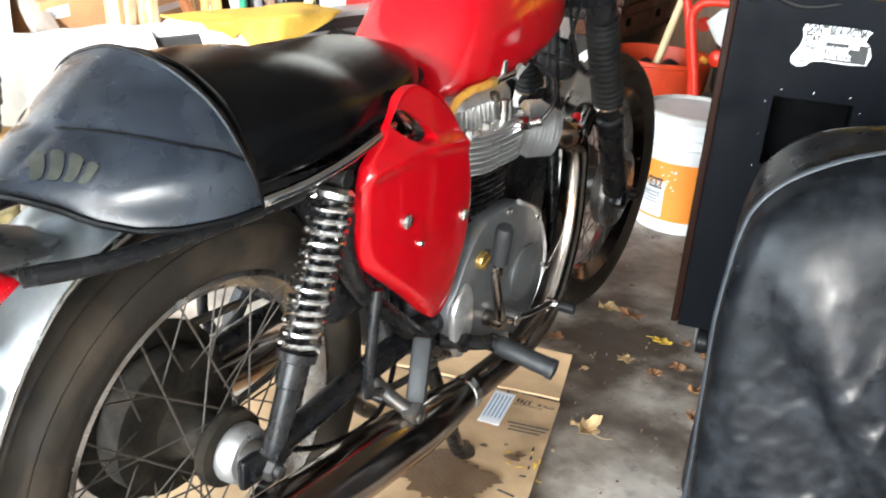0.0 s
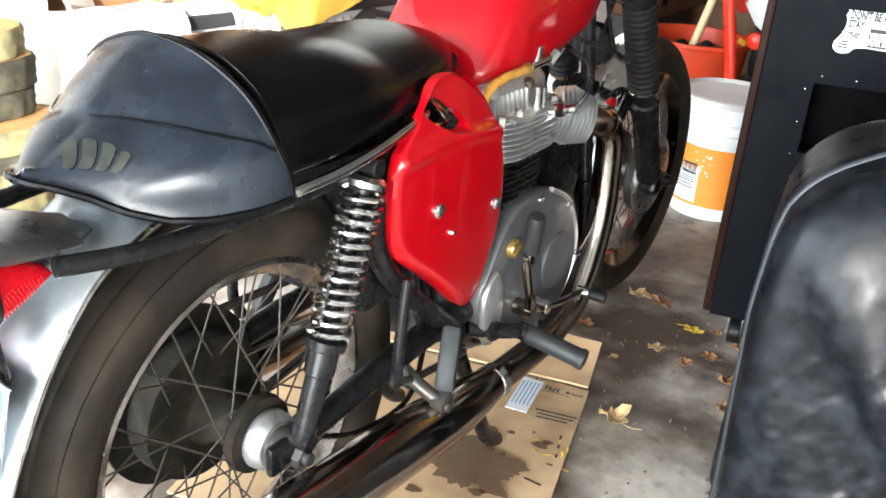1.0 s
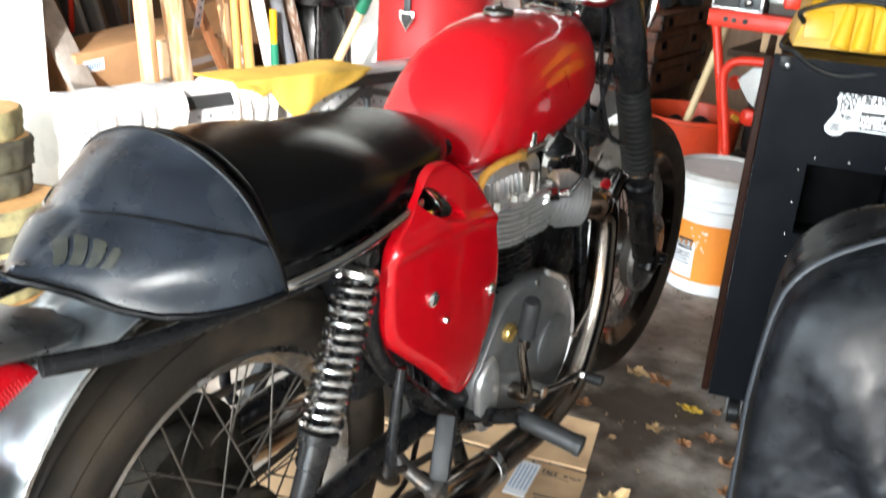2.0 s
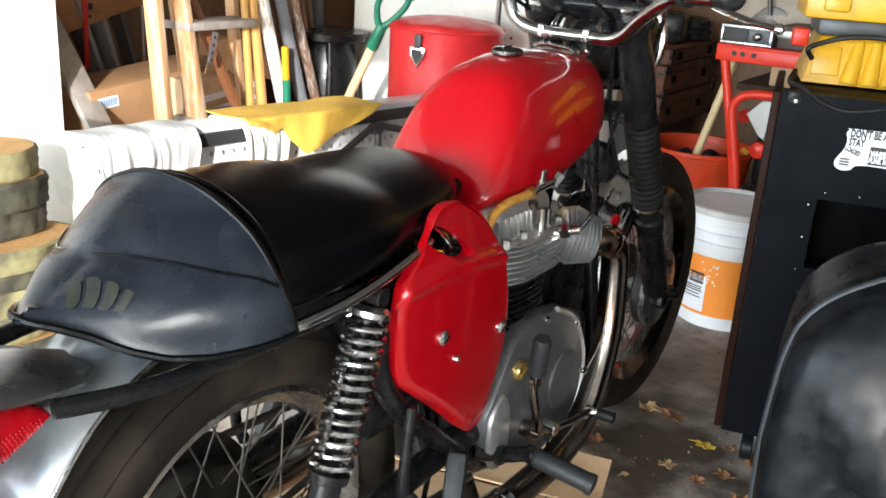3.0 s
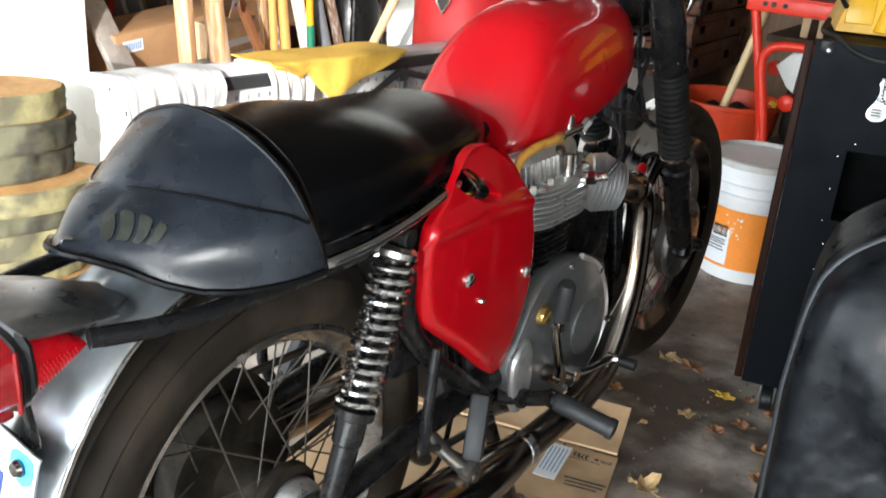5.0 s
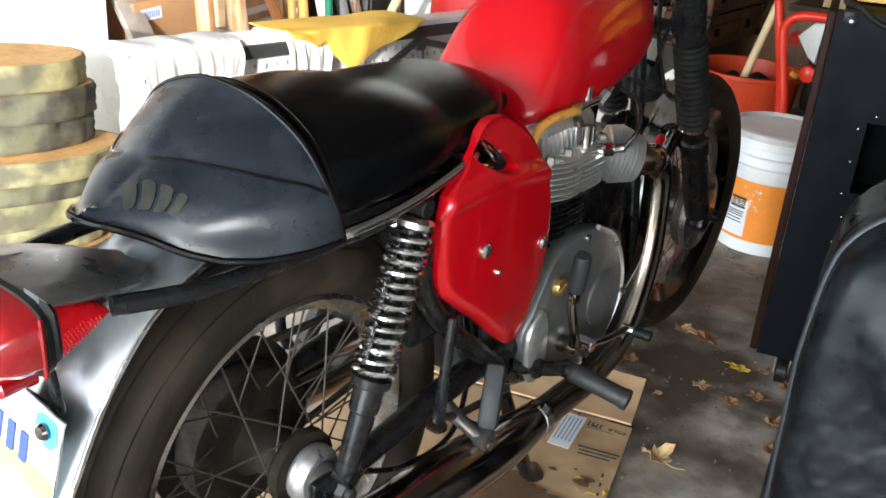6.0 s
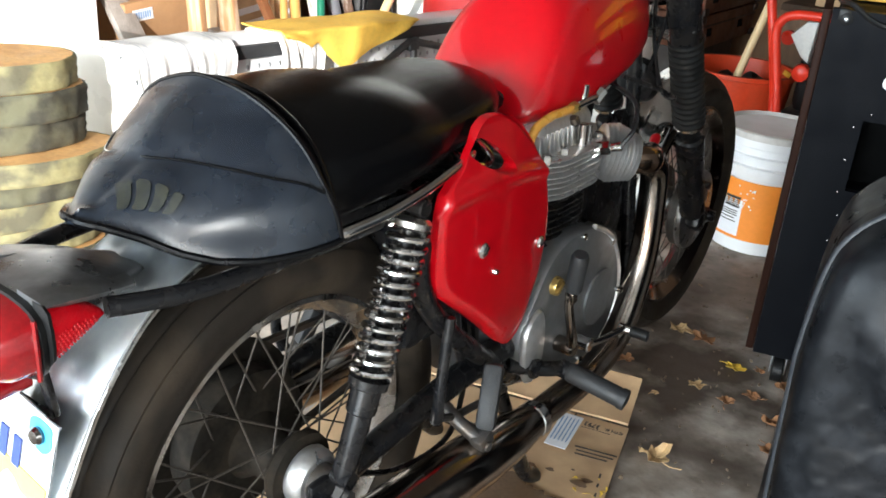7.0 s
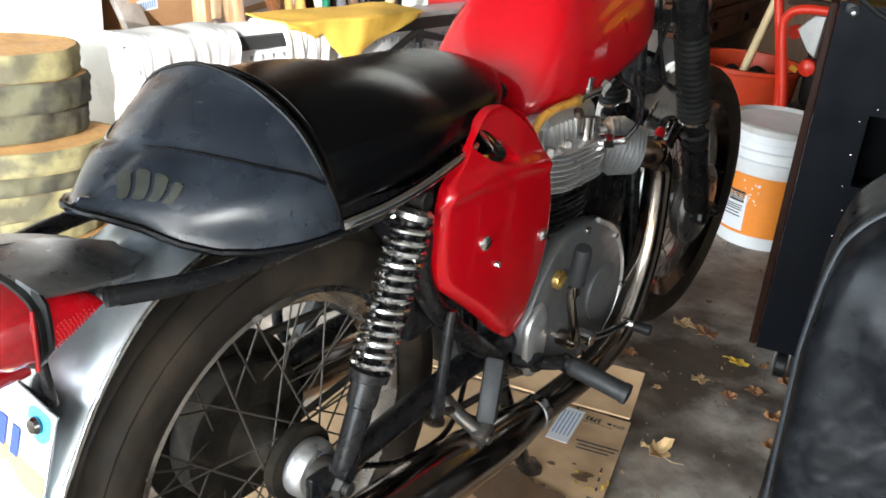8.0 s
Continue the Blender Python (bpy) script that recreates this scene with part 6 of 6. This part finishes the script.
part("green_sleeve", cyl((-1.89, 2.1495, .14), (-1.89, 2.131, .490), .0165, 14), GREEN_PLASTIC, stick)
rod("grey_pipe", *lean(-1.95, 2.141, .834, 2.295, .369, 1.6), .026, mat("grey_pipe_plastic", (.20, .21, .23), .30, var=.1), "grey plastic pipe leaning on the wall")
plank("brown_board", *lean(-1.95, 2.215, .833, 2.383, .360, 1.6), .050, .020, mat("worn_brown_board", (.22, .13, .085), .6, var=.35, scale=14, stretch=(3, 3, .3), dirt_sheen=(.7, .65, .6), dirt_sheen_amount=.7), "worn brown board with white paint chips", spin=90)
plank("brown_board", *lean(-2.10, 2.40, .833, 2.53, .360, 1.6), .075, .020, mat("rust_brown_board", (.22, .085, .035), .6, var=.3, scale=10, stretch=(3, 3, .3)), "rust-brown board leaning on the wall", spin=90)
plank("brown_board", *lean(-2.14, 2.50, .833, 2.60, .360, 1.6), .06, .020, OLD_BOARD, "dark brown board leaning on the wall", spin=90)
gt = rod("grey_tube", (-2.18, 2.66, .3), (-2.18, 2.60, 1.6), .034, mat("dark_grey_tube", (.10, .10, .105), .45, var=.15), "dark grey tube with a paper tag")
part("paper_tag", span((-2.145, 2.59, .80), (-2.142, 2.655, 1.0), 0), PAPER, gt)
st = thing("black_stool", (-2.0, 2.52, 0), "black lacquered stool with scuffed seat", "stool")
part("seat", cyl((-2.0, 2.52, .620), (-2.0, 2.52, .655), .172, 28), BLACK_PAINT, st)
for i in range(4):
    a = radians(45 + 90 * i)
    part("leg", tube([(-2.0 + .10 * math.cos(a), 2.52 + .10 * math.sin(a), .625), (-2.0 + .15 * math.cos(a), 2.52 + .15 * math.sin(a), 0)], .020, 10, 1), BLACK_PAINT, st)
part("wrap", lathe([(.11, 0), (.132, .25), (.125, .52), (.09, .620)], (-2.0, 2.52, 0), (0, 0, 1), 24), mat("black_plastic_wrap", (.008, .008, .008), .3, var=.3, bump=.6, bscale=25, spec=.25), st, "crinkled black plastic wrap")


def shovel():
    s = thing("shovel", (-1.81, 2.15, 0), "shovel with a pale wooden shaft and green grip", "shovel")
    a, b = Vector((-1.813, 2.15, .0)), Vector((-1.425, 2.15, .745))
    d = (b - a).normalized()
    part("shaft", cyl(a, b, .018, 14), PALE_WOOD, s)
    part("socket", lathe([(.021, 0), (.024, .01), (.020, .10), (.018, .105)], b - d * .09, d, 16), GREEN_PLASTIC, s)
    side = Vector((.77, .30, 0)).normalized()
    g = b
    part("grip", join(tube([g, g + d * .03 - side * .025, g + d * .09 - side * .052, g + d * .145 - side * .055], [.016, .013, .012, .012], 10), tube([g, g + d * .03 + side * .025, g + d * .09 + side * .052, g + d * .145 + side * .055], [.016, .013, .012, .012], 10), tube([g + d * .145 - side * .068, g + d * .145 + side * .068], .016, 12, 1)), GREEN_PLASTIC, s, "green plastic D-shaped grip")


shovel()


def red_bag():
    c = Vector((-1.22, 2.30, 0))
    b = thing("red_bag", c, "round red vinyl bag with a metal badge", "bag")
    prof = [(.16, .0), (.195, .01), (.21, .05), (.218, .30), (.220, .60), (.218, .750), (.222, .763), (.216, .773), (.20, .783), (.10, .799), (.002, .803)]
    bm = lathe(prof, c, (0, 0, 1), 56)
    for v in bm.verts:
        w = noise.noise((v.co.x * 6, v.co.y * 6, v.co.z * 5))
        v.co.x += .010 * w
        v.co.y += .010 * w
        v.co.z += .008 * noise.noise((v.co.x * 9, v.co.y * 9, 4)) if v.co.z > .7 else 0
    part("body", bm, RED_VINYL, b, sharp=60)
    part("piping", tube([c + Vector((.225 * math.cos(a), .225 * math.sin(a), .761)) for a in (2 * math.pi * k / 24 for k in range(24))], .005, 8, 2, closed=True), RED_VINYL, b)
    a = radians(-66 - 18)
    p = c + Vector((.222 * math.cos(a), .226 * math.sin(a), .672))
    m = Matrix.Translation(p) @ pose(0, 0, 0, 0, 0, math.degrees(a) + 90)
    bd = part("badge", turned(prism([(-.030, .035), (.030, .035), (.030, .005), (0, -.040), (-.030, .005)], "y", -.006, .004, .002), m), CHROME, b, "silver shield-shaped badge")
    part("badge_face", turned(prism([(-.020, .026), (.020, .026), (.020, .006), (0, -.026), (-.020, .006)], "y", -.009, -.006, 0), m), INK, bd)
    part("strap", turned(box((0, -.004, .055), (.028, .006, .05), bevel=.002), m), BAND, b)


red_bag()
fr = thing("fridge", (-1.4, 3.1, 0), "white enamel refrigerator with a dark door gap", "refrigerator")
part("body", span((-2.05, 2.80, .03), (-.80, 3.45, 1.75), .02), WHITE_ENAMEL, fr)
part("door", span((-2.04, 2.74, .06), (-1.275, 2.795, 1.74), .012), WHITE_ENAMEL, fr)
part("door", span((-1.255, 2.74, .06), (-.81, 2.795, 1.74), .012), WHITE_ENAMEL, fr)
part("gap_seal", span((-1.277, 2.765, .06), (-1.253, 2.796, 1.74), 0), INK, fr)
for x, z in ((-1.20, .93), (-1.20, .79), (-1.19, .70)):
    part("hinge_screw", lathe([(.006, 0), (.006, -.004), (.002, -.005)], (x, 2.74, z), (0, 1, 0), 10), DARK_METAL, fr)
for x in (-2.0, -.86):
    part("foot", span((x - .03, 2.85, 0), (x + .03, 3.4, .03), .003), BAND, fr)


# ---- far corner beyond the front wheel ----
def suitcase_stack():
    single("crate", span((-.96, 3.03, 0), (-.66, 3.60, .368), .006), DARK_VOID, "dark wooden crate under the suitcases", "crate", base=(-.8, 3.3, 0))
    edge = mat("dark_leather_edge", (.022, .010, .007), .5, var=.3, spec=.2)
    for z0, z1, w in ((.370, .512, 0.0), (.514, .642, .004), (.644, .712, .018)):
        c = thing("suitcase", (-.81, 3.33, z0), "worn brown leather suitcase with metal latches in a stack", "suitcase", group="stacked suitcases")
        zm = (z0 + z1) / 2
        part("shell", span((-1.02 - w, 3.00 - w, z0), (-.60 + w, 3.66, z1), .016), TRUNK, c)
        part("band", span((-1.024 - w, 2.996 - w, zm + .024), (-.596 + w, 3.65, zm + .031), .002), edge, c)
        for y in (3.06, 3.58):
            for zz in (z0 + .016, z1 - .016):
                part("corner", box((-.598 + w, y - .055 if y < 3.3 else y + .055, zz), (.014, .05, .030), bevel=.006), edge, c)
        for y in (3.09, 3.46):
            part("latch", join(box((-.598 + w, y, zm), (.010, .042, .034), bevel=.004), cyl((-.598 + w, y, zm - .006), (-.588 + w, y, zm - .006), .009, 12)), HOLLOW, c)
    single("steel_box", box((-.76, 3.25, .777), (.26, .22, .13), (0, 0, 12), bevel=.03), BLACK_PAINT, "black steel box resting on the suitcases", "box", base=(-.76, 3.25, .712))
    single("steel_drum", lathe([(.07, 0), (.085, .006), (.088, .05), (.080, .055), (.080, .085), (.055, .10), (.002, .102)], (-.68, 3.50, .712), (0, 0, 1), 28), BLACK_PAINT, "round black steel housing resting on the suitcases", "housing", base=(-.68, 3.50, .712))


suitcase_stack()
tub = thing("orange_tub", (-.36, 2.85, 0), "round orange-red plastic tub holding a broomstick", "tub")
part("shell", lathe([(.14, .0), (.16, .004), (.20, .36), (.215, .365), (.215, .380), (.196, .380), (.190, .36), (.15, .012), (.002, .012)], (-.36, 2.85, 0), (0, 0, 1), 48), ORANGE_TUB, tub)
single("tub_contents", join(*[box((-.36 + .09 * math.cos(a), 2.85 + .09 * math.sin(a), .30), (.10, .07, .09), (20 * a, 30, 40 * a), bevel=.03) for a in (0, 1.3, 2.6, 3.9, 5.2)]), RUBBER, "dark rags heaped in the tub", "rags", base=(-.36, 2.85, .3))
single("broomstick", cyl((-.405, 2.72, .05), (-.245, 2.80, .80), .0155, 14), PALE_WOOD, "pale wooden broomstick leaning in the tub", "broomstick", base=(-.405, 2.72, .05))


def red_truck():
    t = thing("hand_truck", (-.12, 2.6, 0), "red enamelled tube hand truck with a flat top plate", "hand truck")
    part("upright", tube([(-.275, 2.70, .75), (-.235, 2.69, .60), (-.195, 2.68, .45), (-.165, 2.67, .32), (-.13, 2.62, .10), (-.12, 2.58, .02)], .0165, 12), RED_TUBE, t)
    part("upright", tube([(.16, 2.70, .75), (.15, 2.69, .50), (.13, 2.67, .32), (.10, 2.62, .10), (.08, 2.58, .02)], .0165, 12), RED_TUBE, t)
    part("loop", tube([(-.10, 2.64, .02), (-.145, 2.655, .30), (-.200, 2.662, .54), (-.192, 2.662, .60), (-.150, 2.662, .627), (-.05, 2.662, .634), (.06, 2.662, .634)], .0165, 12), RED_TUBE, t)
    part("top_plate", join(span((-.302, 2.675, .733), (.18, 2.70, .786), .006), span((-.302, 2.675, .784), (.18, 2.95, .792), .003)), RED_TUBE, t)
    for x in (-.235, -.205, -.165):
        part("rivet", lathe([(.009, 0), (.009, -.003), (.002, -.004)], (x, 2.674, .762), (0, 1, 0), 12), INK, t)
    for s in (-.22, .10):
        part("wheel", lathe([(.03, -.02), (.09, -.02), (.105, -.01), (.105, .01), (.09, .02), (.03, .02)], (s, 2.72, .105), (1, 0, 0), 28), RUBBER, t)
    part("toe_plate", span((-.26, 2.46, .004), (.14, 2.60, .012), .003), RED_TUBE, t)


red_truck()
rad = thing("cassette_radio", (-.20, 2.78, .792), "silver and black cassette radio on the red plate", "radio")
part("case", span((-.298, 2.69, .793), (-.113, 2.86, .862), .005), BAND, rad)
part("front_panel", join(span((-.297, 2.682, .795), (-.114, 2.689, .803), .002), span((-.297, 2.682, .851), (-.114, 2.689, .860), .002), span((-.297, 2.682, .8035), (-.288, 2.689, .8505), .002), span((-.123, 2.682, .8035), (-.114, 2.689, .8505), .002)), SILVER, rad, "bright silver front frame")
part("window", span((-.285, 2.684, .806), (-.20, 2.6895, .848), .002), INK, rad)
part("knob", lathe([(.014, 0), (.014, -.014), (.010, -.017), (.002, -.017)], (-.165, 2.689, .826), (0, 1, 0), 16), DARK_CHROME, rad)
ca = thing("tool_tray", (.03, 2.80, .792), "dark tool tray with a bright steel edge", "tray")
part("tray", span((-.105, 2.72, .793), (.15, 2.93, .872), .005), mat("brown_grey_box", (.05, .038, .030), .6, var=.25), ca)
part("edge", span((-.107, 2.710, .832), (.152, 2.719, .856), .002), SILVER, ca)
single("red_can", lathe([(.030, 0), (.032, .003), (.032, .10), (.026, .115), (.014, .122), (.014, .135), (.002, .136)], (.060, 2.685, .793), (0, 0, 1), 24), RED_TUBE, "small glossy red can on the red plate", "can", base=(.060, 2.685, .793))
single("canvas_sheet", turned(lathe([(.22, 0), (.23, .04), (.20, .11), (.12, .17), (.03, .19), (.002, .19)], (0, 0, 0), (0, 0, 1), 24), pose(-.16, 3.15, .842, 0, 0, 0)), BEIGE, "beige canvas heaped on the shelf", "canvas", base=(-.16, 3.15, .842))
sh = single("shelf", join(span((-.30, 2.98, .80), (.60, 3.45, .838), .004), span((.50, 3.0, 0), (.56, 3.4, .80), .004)), DARK_BOARD, "dim wooden shelf against the back wall", "shelf", base=(0, 3.2, 0))
tw = thing("hand_shovel", (-.22, 2.93, .793), "dark steel hand shovel with an orange grip behind the radio", "shovel")
part("blade", prism(smooth_outline([(-.310, .796), (-.285, .852), (-.235, .905), (-.200, .922), (-.150, .908), (-.140, .885), (-.165, .845), (-.205, .800)], 3), "y", 2.925, 2.931, .002), DARK_METAL, tw)
part("stem", tube([(-.198, 2.92, .89), (-.206, 2.918, .94), (-.210, 2.915, 1.02)], .009, 10), DARK_METAL, tw)
part("grip", tube([(-.188, 2.915, .965), (-.180, 2.913, 1.02), (-.176, 2.912, 1.10)], [.016, .018, .016], 12), ORANGE_LABEL, tw, "orange plastic grip")
mw = thing("mower", (.06, 2.95, 0), "dark lawn mower with grey shroud and red knob", "lawn mower")
part("deck", span((-.18, 2.78, .06), (.30, 3.0, .26), .03), DARK_METAL, mw)
part("engine_block", span((-.14, 2.80, .26), (.26, 2.98, .56), .03), RUBBER, mw)
part("shroud", turned(prism([(-.175, .545), (-.125, .600), (-.085, .605), (-.095, .455), (-.125, .475)], "y", 2.74, 2.79, .008), Matrix.Identity(4)), mat("pale_shroud", (.50, .49, .46), .5, var=.15), mw, "pale grey shroud")
part("knob", lathe([(.030, 0), (.034, -.01), (.030, -.03), (.018, -.036), (.002, -.037)], (-.116, 2.785, .414), (0, 1, 0), 20), RED_TUBE, mw, "red knob")
part("fuel_cap", lathe([(.026, 0), (.026, -.02), (.002, -.022)], (-.187, 2.785, .530), (0, 1, 0), 18), RED_TUBE, mw)
part("yellow_tag", box((-.165, 2.775, .40), (.03, .004, .02), (0, 25, 0), bevel=0), YELLOW_PLASTIC, mw)
for x in (-.14, .26):
    part("wheel", lathe([(.02, -.02), (.09, -.02), (.10, 0), (.09, .02), (.02, .02)], (x, 2.80, .10), (1, 0, 0), 24), RUBBER, mw)
for x, w, h in ((-.14, .09, .10), (-.02, .08, .12)):
    single("small_carton", span((x - w / 2, 3.02, .62), (x + w / 2, 3.10, .62 + h), .003), CARD, "small brown carton on the lower shelf", "carton", group="small cartons", base=(x, 3.06, .62))
single("lower_shelf", span((-.30, 2.99, .59), (.5, 3.44, .618), .003), DARK_BOARD, "dim lower wooden shelf", "shelf", base=(0, 3.2, .59))
